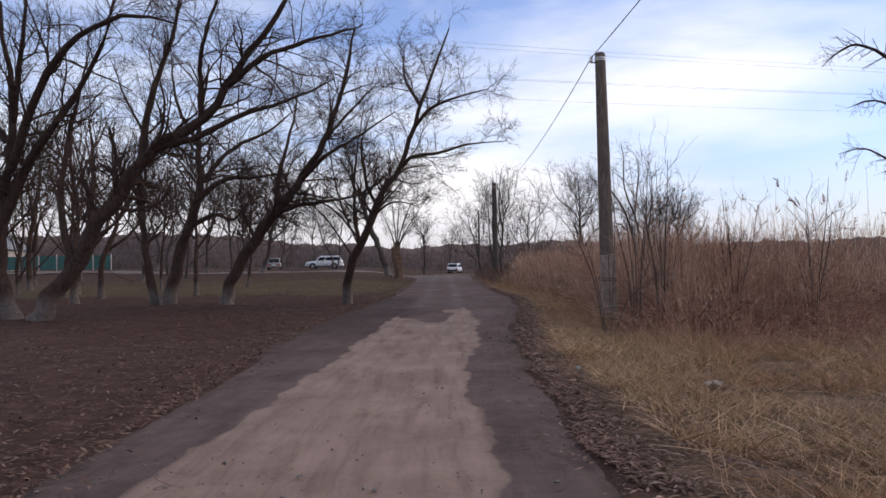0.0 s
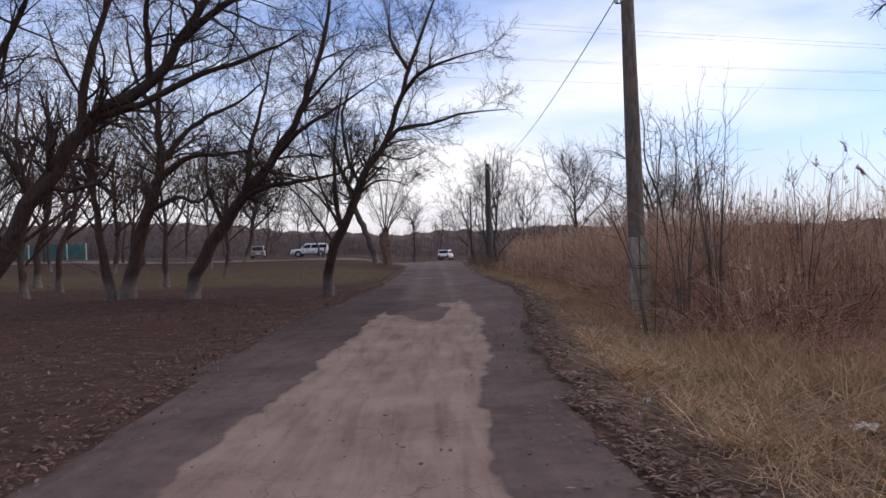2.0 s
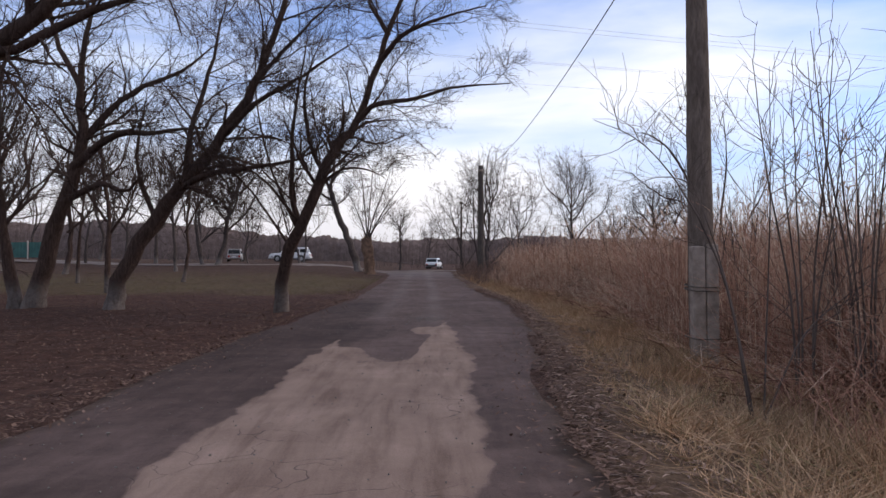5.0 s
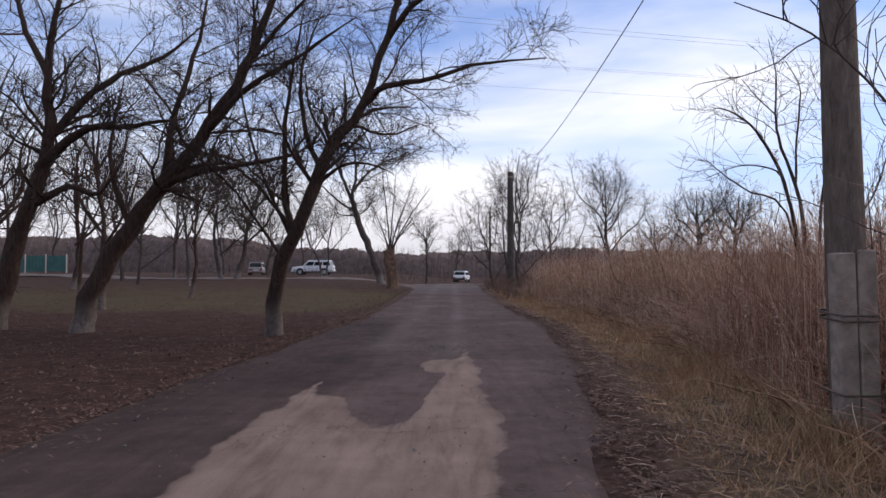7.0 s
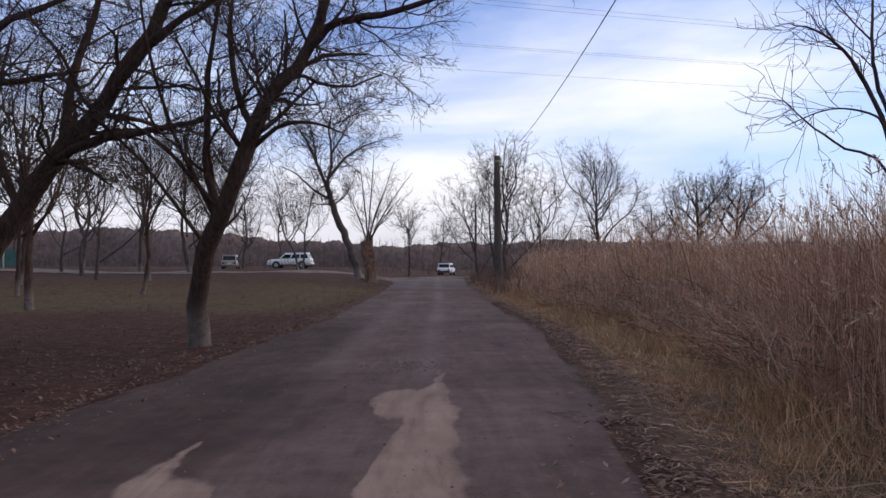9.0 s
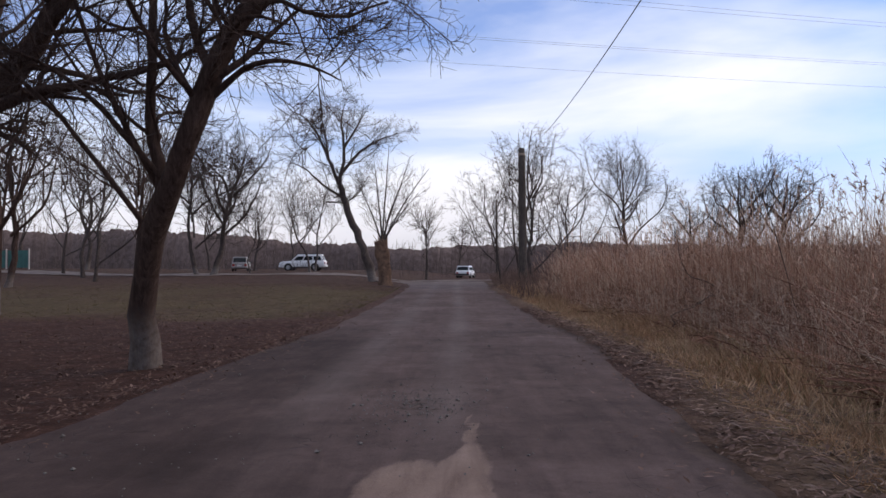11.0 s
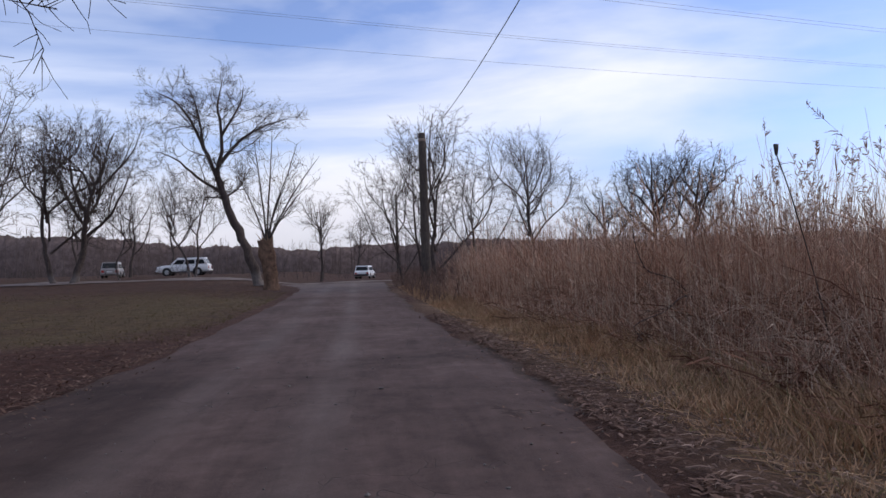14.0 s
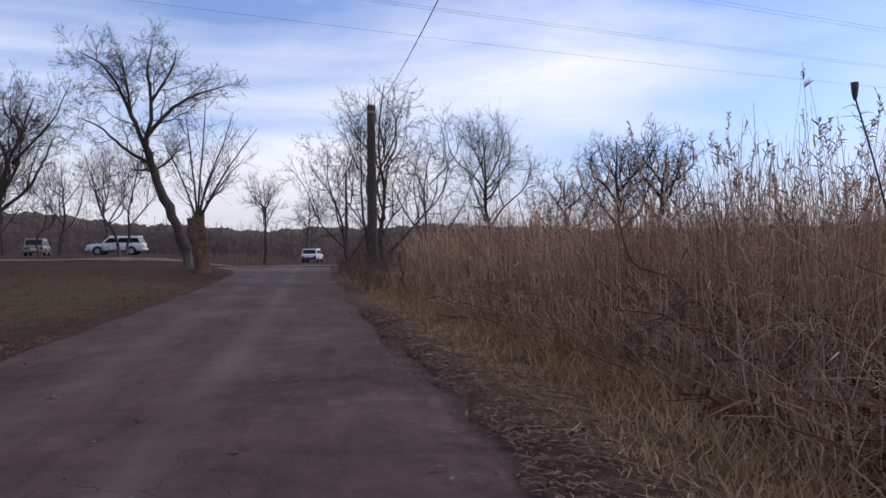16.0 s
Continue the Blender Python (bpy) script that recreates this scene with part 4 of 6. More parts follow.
def broken_trunk(x, y, seed):
    z = float(gz(x, y))
    root = empty("broken_tree", x, y, z, "broken dead trunk with torn pale top and thin shoots", "tree trunk")
    rng = np.random.default_rng(seed)
    hs = np.linspace(-0.2, 3.0, 12)
    ring = 14
    V = []
    for i, h in enumerate(hs):
        r = 0.45 - 0.02 * i / 11 + (0.22 if i == 0 else 0.07 if i == 1 else 0) + (0.05 if i in (8, 9) else 0)
        for j in range(ring):
            a = 2 * np.pi * j / ring
            k = r * (1 + 0.18 * math.sin(3 * a + h) + rng.normal(0, 0.06))
            top = 0.55 * max(0, math.sin(a + 0.8)) + 0.2 * abs(math.sin(2.5 * a)) if i == 11 else 0
            V.append((math.cos(a) * k - 0.10 * h, math.sin(a) * k, h + top))
    F = [(i * ring + j, i * ring + (j + 1) % ring, (i + 1) * ring + (j + 1) % ring, (i + 1) * ring + j) for i in range(11) for j in range(ring)]
    part("trunk", mesh_from("trunk", V, F, DEAD_TRUNK), root)
    bm = bmesh.new()
    for j in range(26):
        a, rr = rng.uniform(0, 6.28), rng.uniform(0.05, 0.36)
        px, py = math.cos(a) * rr - 0.3, math.sin(a) * rr
        h = rng.uniform(0.35, 1.0)
        r = bmesh.ops.create_cone(bm, segments=4, radius1=0.06, radius2=0.008, depth=h)
        bmesh.ops.transform(bm, matrix=Matrix.Translation((px, py, 2.75 + h / 2)) @ Euler((rng.normal(0, 0.25), rng.normal(0, 0.25), a)).to_matrix().to_4x4(), verts=r["verts"])
    part("splinters", from_bm("splinters", bm, BROKEN_WOOD), root, "pale torn wood splinters")
    for k, (dx, dz) in enumerate(((-0.5, 6.4), (0.5, 7.2), (1.9, 6.2), (3.1, 5.4), (-1.6, 4.4), (1.2, 4.2), (2.4, 3.6))):
        limb = ([(-0.2, 0, 2.9), (-0.2 + dx * 0.3, rng.normal(0, 0.2), 2.9 + dz * 0.35), (-0.2 + dx * 0.7, rng.normal(0, 0.4), 2.9 + dz * 0.7), (-0.2 + dx * 1.1, rng.normal(0, 0.5), 2.9 + dz)], 0.07, 0.012)
        s, f = branch_work([limb], seed + k, dense=0.7, scale=0.75, twig=0.008, up=0.09, levels=2)
        part("shoot", mesh_from("shoot", *join([s, f]), TWIG_FAR), root)
    return root


broken_trunk(-4.45, 72.6, 5)

# ---------------------------------------------------------------- poles and wires


def lathe(name, profile, material, sides=16, offset=(0, 0), lean=(0, 0)):
    """A round body from (radius, height) pairs."""
    V, F = [], []
    for r, h in profile:
        for j in range(sides):
            a = 2 * math.pi * j / sides
            V.append((math.cos(a) * r + offset[0] + lean[0] * h, math.sin(a) * r + offset[1] + lean[1] * h, h))
    n = len(profile)
    F = [(i * sides + j, i * sides + (j + 1) % sides, (i + 1) * sides + (j + 1) % sides, (i + 1) * sides + j) for i in range(n - 1) for j in range(sides)]
    return mesh_from(name, V, F, material)


def insulator(parent, x, y, z):
    part("bracket", from_bm("bracket", box_bm(x + 0.06, y, z - 0.1, 0.16, 0.03, 0.03, 0.006), STEEL), parent)
    part("insulator", lathe("insulator", [(0.0, z - 0.09), (0.045, z - 0.09), (0.05, z - 0.02), (0.03, z), (0.05, z + 0.02), (0.045, z + 0.07), (0.0, z + 0.09)], PORCELAIN, 10, (x, y)), parent, "white porcelain insulator")


def stub_pole(x, y, z, height, lean, label):
    """A timber pole lashed between two concrete feet."""
    root = empty("utility_pole", x, y, z, label, "utility pole", "poles along the lane")
    part("shaft", lathe("shaft", [(0.20, 0.1), (0.205, 1.2), (0.20, 2.4), (0.185, 4.2), (0.165, 6.2), (0.148, height - 0.05), (0.12, height), (0.0, height + 0.02)], POLE_WOOD, 18, lean=lean), root)
    for k, (dx, hgt) in enumerate(((-0.108, 2.02), (0.104, 2.05))):
        bm = box_bm(dx, -0.12, hgt / 2 - 0.2, 0.200, 0.22, hgt + 0.4, 0.022)
        for v in bm.verts:
            v.co.x += lean[0] * v.co.z + 0.006 * math.sin(v.co.z * 9 + k)
            v.co.y += lean[1] * v.co.z
        part("concrete_foot", from_bm("concrete_foot", bm, CONCRETE), root, "weathered concrete foot post")
    for h in (0.55, 1.32, 1.38):
        V, F = [], []
        for j in range(28):
            a = 2 * math.pi * j / 28
            c, s = math.cos(a), math.sin(a)
            ex, ey = math.copysign(abs(c) ** 0.5, c) * 0.240, math.copysign(abs(s) ** 0.5, s) * 0.255
            for d, e in ((0, -0.012), (0.012, 0), (0, 0.012)):
                V.append((ex * (1 + d * 2.5) + lean[0] * h, ey * (1 + d * 2.5) - 0.02, h + e + 0.02 * math.sin(a)))
        F = [((j * 3 + m), (j * 3 + m + 1), (((j + 1) % 28) * 3 + m + 1), (((j + 1) % 28) * 3 + m)) for j in range(28) for m in range(2)]
        part("wire_lashing", mesh_from("wire_lashing", V, F, STEEL), root)
    tx, ty = lean[0] * height, lean[1] * height
    for h in (height - 0.16, height - 0.22):
        part("steel_band", lathe("steel_band", [(0.150, h - 0.018), (0.163, h - 0.016), (0.163, h + 0.016), (0.15, h + 0.018)], PORCELAIN, 18, (tx, ty)), root, "pale metal band")
    insulator(root, tx - 0.26, ty, height - 0.18)
    return root


stub_pole(4.81, 20.9, -0.18, 7.9, (-0.010, 0.0), "weathered timber pole on two concrete feet in dry grass")


def plain_pole(x, y, height, r, label, material):
    z = float(gz(x, y)) - 0.1
    root = empty("utility_pole", x, y, z, label, "utility pole", "poles along the lane")
    part("shaft", lathe("shaft", [(r * 1.15, 0), (r * 1.1, height * 0.3), (r, height * 0.7), (r * 0.85, height - 0.04), (r * 0.7, height), (0, height + 0.02)], material, 14), root)
    part("steel_band", lathe("steel_band", [(r * 0.9, height - 0.5), (r * 0.98, height - 0.48), (r * 0.98, height - 0.36), (r * 0.9, height - 0.34)], CONCRETE, 14), root, "pale metal band")
    insulator(root, -r * 1.6, 0, height - 0.2)
    return root


plain_pole(4.94, 68.5, 9.3, 0.24, "dark timber pole among bare shrubs", POLE_DARK)
plain_pole(4.7, 95.0, 8.2, 0.11, "thin dark pole behind the shrubs", POLE_DARK)


def wire(name, a, b, sag, r, material, label, n=24, parent=None):
    a, b = np.array(a, dtype=float), np.array(b, dtype=float)
    t = np.linspace(0, 1, n)[:, None]
    P = a + (b - a) * t
    P[:, 2] -= (4 * sag * t * (1 - t))[:, 0]
    rng = np.random.default_rng(3)
    ob = new(name, mesh_from(name, *prisms(P[None], np.full((1, n), r), 6, rng), material))
    return tagged(ob, label, "wire", "overhead wires")


wire("overhead_wire", (4.47, 20.9, 7.58), (5.3, 68.5, 9.3), 0.9, 0.013, WIRE, "dark cable between two poles")
wire("overhead_wire", (4.47, 20.9, 7.58), (5.5, -18.0, 8.6), 0.45, 0.013, WIRE, "dark cable between two poles")
wire("overhead_wire", (5.3, 68.5, 9.3), (4.6, 95.0, 8.5), 0.4, 0.013, WIRE, "dark cable between two poles")
for k, (ya, yb, zz) in enumerate(((96, 172, 30.0), (90.5, 166, 32.0), (91.5, 167.5, 32.1), (73, 155, 32.0), (74, 156.5, 33.0))):
    wire("power_line", (-100, ya, zz + 2), (220, yb, zz + 3), 3.0, 0.017, HIGH_WIRE, "thin high power line crossing the sky", 40)

# ---------------------------------------------------------------- cars


def loft(name, sections, material):
    """A shell through rings of equal count, closed at both ends."""
    m = len(sections[0])
    V = [p for s in sections for p in s]
    bm = bmesh.new()
    vs = [bm.verts.new(p) for p in V]
    for i in range(len(sections) - 1):
        for j in range(m):
            bm.faces.new((vs[i * m + j], vs[i * m + (j + 1) % m], vs[(i + 1) * m + (j + 1) % m], vs[(i + 1) * m + j]))
    bm.faces.new(vs[:m])
    bm.faces.new(vs[-m:])
    es = [e for e in bm.edges if len(e.link_faces) == 2]
    bmesh.ops.bevel(bm, geom=es, offset=0.03, segments=2, affect="EDGES", profile=0.5)
    return from_bm(name, bm, material, True)


def car_ring(x, z0, z1, w, inset=0.08):
    """One upright outline of the body, at x along the car."""
    h = z1 - z0
    return [(x, -w * (1 - inset), z0), (x, -w, z0 + 0.25 * h), (x, -w, z0 + 0.65 * h), (x, -w * (1 - inset), z1), (x, w * (1 - inset), z1), (x, w, z0 + 0.65 * h), (x, w, z0 + 0.25 * h), (x, w * (1 - inset), z0)]


def panel(name, corners, material, t=0.02):
    """A flat panel with thickness from four corners."""
    bm = bmesh.new()
    c = [Vector(p) for p in corners]
    n = (c[1] - c[0]).cross(c[2] - c[0]).normalized() * t
    a = [bm.verts.new(p - n) for p in c]
    b = [bm.verts.new(p + n) for p in c]
    bm.faces.new(a)
    bm.faces.new(b)
    for i in range(4):
        bm.faces.new((a[i], a[(i + 1) % 4], b[(i + 1) % 4], b[i]))
    return from_bm(name, bm, material)


def car(x, y, z, turn, label, paint, length, width, height, belt, clear, wheel_r, hood, screen, rear, roof_taper=0.82, spare=False, rack=False):
    """Front towards +x of its own axes. hood: length of bonnet; screen, rear: run of the raked glass."""
    root = empty("car", x, y, z, label, "car", "parked cars", turn)
    L2, w = length / 2, width / 2
    xh = L2 - hood
    body = loft("body", [
        car_ring(-L2, clear + 0.12, belt - 0.10, w * 0.93),
        car_ring(-L2 + 0.12, clear, belt, w),
        car_ring(-L2 * 0.3, clear, belt + 0.01, w),
        car_ring(xh, clear, belt, w),
        car_ring(L2 - 0.25, clear, belt - 0.09, w * 0.97),
        car_ring(L2, clear + 0.08, belt - 0.22, w * 0.88)], paint)
    part("body", body, root)
    rt, zt = roof_taper * w, height
    x1, x2 = xh + 0.05, xh - screen
    x3, x4 = -L2 + 0.10 + rear, -L2 + 0.10
    b = 0.94 * w
    lo = [(x1, -b, belt - 0.03), (x4, -b, belt - 0.03), (x4, b, belt - 0.03), (x1, b, belt - 0.03)]
    hi = [(x2, -rt, zt - 0.06), (x3, -rt, zt - 0.06), (x3, rt, zt - 0.06), (x2, rt, zt - 0.06)]
    part("cabin", loft("cabin", [lo, hi], paint), root)
    part("roof", from_bm("roof", box_bm((x2 + x3) / 2, 0, zt - 0.035, x2 - x3 + 0.05, 2 * rt + 0.02, 0.07, 0.03), paint, True), root)

    def at(u, v, side):
        """A point on the cabin's flank: u from rear to front, v from sill to roof."""
        px = (x4 + (x3 - x4) * v) * (1 - u) + (x1 + (x2 - x1) * v) * u
        return (px, side * (b + (rt - b) * v + 0.006), belt - 0.03 + (zt - 0.06 - belt + 0.03) * v)

    for side in (-1, 1):
        for u0, u1 in ((0.05, 0.30), (0.34, 0.62), (0.66, 0.93)):
            part("side_window", panel("side_window", [at(u0, 0.12, side), at(u1, 0.12, side), at(min(u1, 0.97), 0.76, side), at(u0, 0.76, side)], GLASS, 0.012), root)
        for u in (0.32, 0.64):
            part("door_seam", from_bm("door_seam", box_bm(at(u, 0, side)[0], side * (w + 0.001), (belt + clear) / 2, 0.012, 0.008, belt - clear - 0.15), TRIM), root)
            part("door_handle", from_bm("door_handle", box_bm(at(u, 0, side)[0] + 0.16, side * (w + 0.012), belt - 0.13, 0.18, 0.03, 0.03, 0.008), TRIM), root)
        part("wing_mirror", from_bm("wing_mirror", box_bm(x1 - 0.15, side * (w + 0.1), belt + 0.08, 0.1, 0.2, 0.15, 0.03), TRIM, True), root)
        part("sill", from_bm("sill", box_bm(0, side * (w - 0.02), clear + 0.03, length * 0.55, 0.08, 0.1, 0.02), TRIM), root)
    for name, xa, xb, s in (("windscreen", x1, x2, 1), ("rear_window", x4, x3, -1)):
        e = 0.012 * s
        pts = []
        for yy, v in ((-0.88, 0.12), (0.88, 0.12), (0.88, 0.88), (-0.88, 0.88)):
            pts.append((xa + (xb - xa) * v + e, yy * (b + (rt - b) * v), belt - 0.03 + (zt - 0.06 - belt + 0.03) * v))
        part(name, panel(name, pts, GLASS, 0.012), root)
    for sx_ in (-1, 1):
        part("bumper", from_bm("bumper", box_bm(sx_ * (L2 + 0.02), 0, clear + 0.16, 0.18, width * 0.95, 0.2, 0.05), TRIM if height < 1.6 else paint, True), root)
        for side in (-1, 1):
            lamp = "headlight" if sx_ > 0 else "tail_light"
            part(lamp, from_bm(lamp, box_bm(sx_ * (L2 - 0.005), side * w * 0.74, belt - (0.34 if sx_ > 0 else 0.3), 0.06, w * 0.3, 0.18 if sx_ > 0 else 0.24, 0.02), CLEAR_LAMP if sx_ > 0 else RED_LAMP), root)
    part("grille", from_bm("grille", box_bm(L2 - 0.0, 0, belt - 0.36, 0.05, w * 1.0, 0.18, 0.02), TRIM), root)
    part("number_plate", from_bm("number_plate", box_bm(-L2 - 0.02, 0, clear + 0.36, 0.03, 0.5, 0.12, 0.005), PLATE), root)
    for wx in (L2 - 0.20 * length, -L2 + 0.21 * length):
        for side in (-1, 1):
            wy = side * (w - 0.10)
            arch = lathe("wheel_arch", [(wheel_r * 1.16, -0.02), (wheel_r * 1.16, 0.02), (0, 0.021)], TRIM, 18)
            part("wheel_arch", arch, root).matrix_basis = pose(wx, side * (w - 0.005), wheel_r + 0.03, -90 * side, 0, 0)
            tyre = lathe("tyre", [(wheel_r * 0.6, -0.1), (wheel_r * 0.94, -0.1), (wheel_r, -0.06), (wheel_r, 0.06), (wheel_r * 0.94, 0.1), (wheel_r * 0.6, 0.1)], RUBBER, 22)
            t = part("tyre", tyre, root)
            t.matrix_basis = pose(wx, wy + side * 0.035, wheel_r, -90 * side, 0, 0)
            part("rim", lathe("rim", [(wheel_r * 0.62, 0.06), (wheel_r * 0.6, 0.1), (wheel_r * 0.45, 0.08), (wheel_r * 0.18, 0.095), (0.0, 0.1)], RIM, 16), t)
    if rack:
        for side in (-1, 1):
            part("roof_rail", from_bm("roof_rail", box_bm((x2 + x3) / 2, side * rt * 0.88, zt + 0.03, (x2 - x3) * 0.85, 0.04, 0.05, 0.01), TRIM), root)
    return root


car(-17.4, 106.0, float(gz(-17.4, 106.0)) - 0.02, 180, "white four-wheel-drive car parked side on", CAR_WHITE, 5.25, 2.0, 1.93, 1.2, 0.42, 0.42, 1.35, 0.75, 0.35, 0.86, rack=True)
car(1.65, 108.0, float(gz(1.65, 108.0)), 79, "white estate car seen from behind at the junction", CAR_WHITE, 4.1, 1.66, 1.48, 0.92, 0.30, 0.29, 1.1, 0.5, 0.32, 0.84)
car(-24.7, 106.0, float(gz(-24.7, 106.0)), 100, "grey hatchback parked among the trees", CAR_GREY, 4.3, 1.8, 1.7, 1.02, 0.32, 0.32, 1.1, 0.55, 0.30, 0.84)

# ---------------------------------------------------------------- fence and roof far back on the bank


def fence(x0_, x1_, y, z):
    root = empty("fence", x0_, y, z, "green sheet-metal fence with pale posts", "fence")
    n = int((x1_ - x0_) / 2.4)
    for i in range(n + 1):
        part("post", from_bm("post", box_bm(i * 2.4, -0.06, 1.0, 0.12, 0.12, 2.15, 0.015), PLASTER), root, "pale fence post")
        if i < n:
            bm = bmesh.new()
            rows = []
            for j in range(24):
                px, py = i * 2.4 + 0.1 + j * 0.0957, 0.045 if (j // 2) % 2 else 0.02
                rows.append([bm.verts.new((px, py + d, z_)) for d, z_ in ((0, 0.1), (0, 1.9), (0.012, 1.9), (0.012, 0.1))])
            for p_, q_ in zip(rows, rows[1:]):
                for k in range(4):
                    bm.faces.new((p_[k], q_[k], q_[(k + 1) % 4], p_[(k + 1) % 4]))
            bm.faces.new(rows[0])
            bm.faces.new(rows[-1])
            part("fence_panel", from_bm("fence_panel", bm, FENCE), root)
    return root


fence(-80.0, -43.4, 96.0, float(gz(-60.0, 96.0)))


def house(x, y, z):
    root = empty("house", x, y, z, "low pale house with grey roof behind a fence", "house")
    part("wall", from_bm("wall", box_bm(0, 0, 1.5, 9.0, 6.0, 3.0, 0.02), PLASTER), root)
    bm = bmesh.new()
    p = [bm.verts.new(v) for v in ((-5, -3.5, 3.0), (5, -3.5, 3.0), (5, 3.5, 3.0), (-5, 3.5, 3.0), (-4.4, 0, 5.0), (4.4, 0, 5.0))]
    for f in ((0, 1, 5, 4), (2, 3, 4, 5), (0, 4, 3), (1, 2, 5), (3, 2, 1, 0)):
        bm.faces.new([p[i] for i in f])
    part("roof", from_bm("roof", bm, ROOFING), root, "grey sheet roof")


house(-66.0, 104.0, float(gz(-66.0, 104.0)))

# ---------------------------------------------------------------- far woods


def far_woods():
    rng = np.random.default_rng(61)
    N = 1250
    x = rng.uniform(-230, 190, N)
    y = np.where(rng.uniform(0, 1, N) < 0.55, rng.uniform(196, 208, N), rng.uniform(128, 196, N))
    h = rng.uniform(6.4, 11.0, N) * (0.85 + 0.25 * np.sin(x * 0.07) * np.sin(x * 0.023 + 1)) * (0.8 + 0.2 * (y - 128) / 77) * (1.0 + 0.5 * (1 - sstep(-60, -20, x)))
    k = 4
    t = np.linspace(0, 1, k)
    lean = rng.normal(0, 0.09, (N, 2))
    P = np.zeros((N, k, 3))
    P[:, :, 0] = x[:, None] + lean[:, :1] * h[:, None] * t[None]
    P[:, :, 1] = y[:, None] + lean[:, 1:] * h[:, None] * t[None]
    P[:, :, 2] = 0.6 + h[:, None] * t[None]
    R = (0.05 + 0.04 * rng.uniform(0, 1, N))[:, None] * (1 - 0.75 * t)[None]
    P1, R1 = children(P, R, 0.85, 0.15, 1.0, (0.9, 2.4), (20, 60), 0.12, 0.15, 3, 0.5, rng, 0.024)
    v, f = join([prisms(P, R, 4, rng), prisms(P1, R1, 3, rng)])
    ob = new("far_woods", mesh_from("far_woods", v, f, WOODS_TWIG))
    tagged(ob, "dark bare thicket along the far edge of the field", "woods", kind="stuff")
    # the closed depth of the wood behind its first stems
    xs = np.arange(-420, 380.1, 0.4)
    top = 6.9 + 0.6 * np.sin(xs * 0.05) + 0.35 * np.sin(xs * 0.21 + 1) + 0.25 * np.sin(xs * 0.9) + rng.uniform(-0.3, 0.3, len(xs))
    top += 0.075 * np.clip(-10 - xs, 0, 60)
    V, F = [], []
    for i in range(len(xs)):
        for d, hh in ((0, 0.0), (0.8, 0.7), (2.4, 1.0), (9, 0.75)):
            V.append((xs[i], 206 + d + 3 * math.sin(xs[i] * 0.11), 0.3 + top[i] * hh))
    for i in range(len(xs) - 1):
        for j in range(3):
            F.append((i * 4 + j, (i + 1) * 4 + j, (i + 1) * 4 + j + 1, i * 4 + j + 1))
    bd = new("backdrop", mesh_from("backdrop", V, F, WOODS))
    tagged(bd, "dark mass of the distant wood", "woods", kind="structure")
    # the far woods go on around the field
    V, F = [], []
    n = 240
    for i in range(n):
        a = math.radians(-62) - math.radians(236) * i / (n - 1) + math.radians(90)
        r = 240 + 12 * math.sin(i * 0.7)
        for hh in (0.0, 4.5 + 1.2 * math.sin(i * 0.9) + rng.uniform(-0.6, 0.6)):
            V.append((math.cos(a) * r, math.sin(a) * r - 20, hh))
    for i in range(n - 1):
        F.append((i * 2, i * 2 + 2, i * 2 + 3, i * 2 + 1))
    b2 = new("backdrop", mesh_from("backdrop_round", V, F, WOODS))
    tagged(b2, "dark mass of the distant wood", "woods", kind="structure")


far_woods()

# scrub on the banks of the cross track
def scrub():
    rng = np.random.default_rng(62)
    N = 560
    x = rng.uniform(-70, 45, N)
    y = rng.uniform(101, 126, N)
    keep = np.abs(x - 1.75) > 4.5
    keep |= y > 111
    x, y = x[keep], y[keep]
    N = len(x)
    h = rng.uniform(0.5, 1.6, N)
    t = np.linspace(0, 1, 3)
    a = rng.normal(0, 0.25, (N, 2))
    P = np.zeros((N, 3, 3))
    P[:, :, 0] = x[:, None] + a[:, :1] * h[:, None] * t
    P[:, :, 1] = y[:, None] + a[:, 1:] * h[:, None] * t
    P[:, :, 2] = gz(x, y)[:, None] + h[:, None] * t
    R = np.full((N, 1), 0.02) * (1 - 0.6 * t)[None]
    P1, R1 = children(P, R, 0.16, 0.1, 1.0, (0.4, 1.0), (20, 60), 0.1, 0.2, 3, 0.6, rng, 0.012)
    ob = new("scrub", mesh_from("scrub", *join([prisms(P, R, 3, rng), prisms(P1, R1, 3, rng)]), TWIG_FAR))
    tagged(ob, "brown dry scrub beside the cross track", "scrub", kind="stuff")


scrub()


def verge_scrub():
    """Low brown scrub that creeps over the lane's edge by the second pole."""
    rng = np.random.default_rng(63)
    n = 620
    y = rng.uniform(54, 84, n)
    x = right_edge(y) + 0.3 + 4.2 * rng.uniform(0, 1, n)
    hh = rng.uniform(0.35, 1.5, n) * (0.4 + 0.6 * sstep(0, 1.8, x - right_edge(y)))
    t = np.linspace(0, 1, 3)
    a = rng.normal(0, 0.28, (n, 2))
    P = np.zeros((n, 3, 3))
    P[:, :, 0] = x[:, None] + a[:, :1] * hh[:, None] * t
    P[:, :, 1] = y[:, None] + a[:, 1:] * hh[:, None] * t
    P[:, :, 2] = gz(x, y)[:, None] - 0.03 + hh[:, None] * t
    R = np.full((n, 1), 0.014) * (1 - 0.6 * t)[None]
    P1, R1 = children(P, R, 0.13, 0.1, 1.0, (0.3, 0.8), (20, 60), 0.1, 0.2, 3, 0.6, rng, 0.008)
    tagged(new("scrub", mesh_from("verge_scrub", *join([prisms(P, R, 3, rng), prisms(P1, R1, 3, rng)]), SCRUB)), "brown dry scrub heaped at the lane's edge", "scrub", kind="stuff")


verge_scrub()

# ---------------------------------------------------------------- reeds


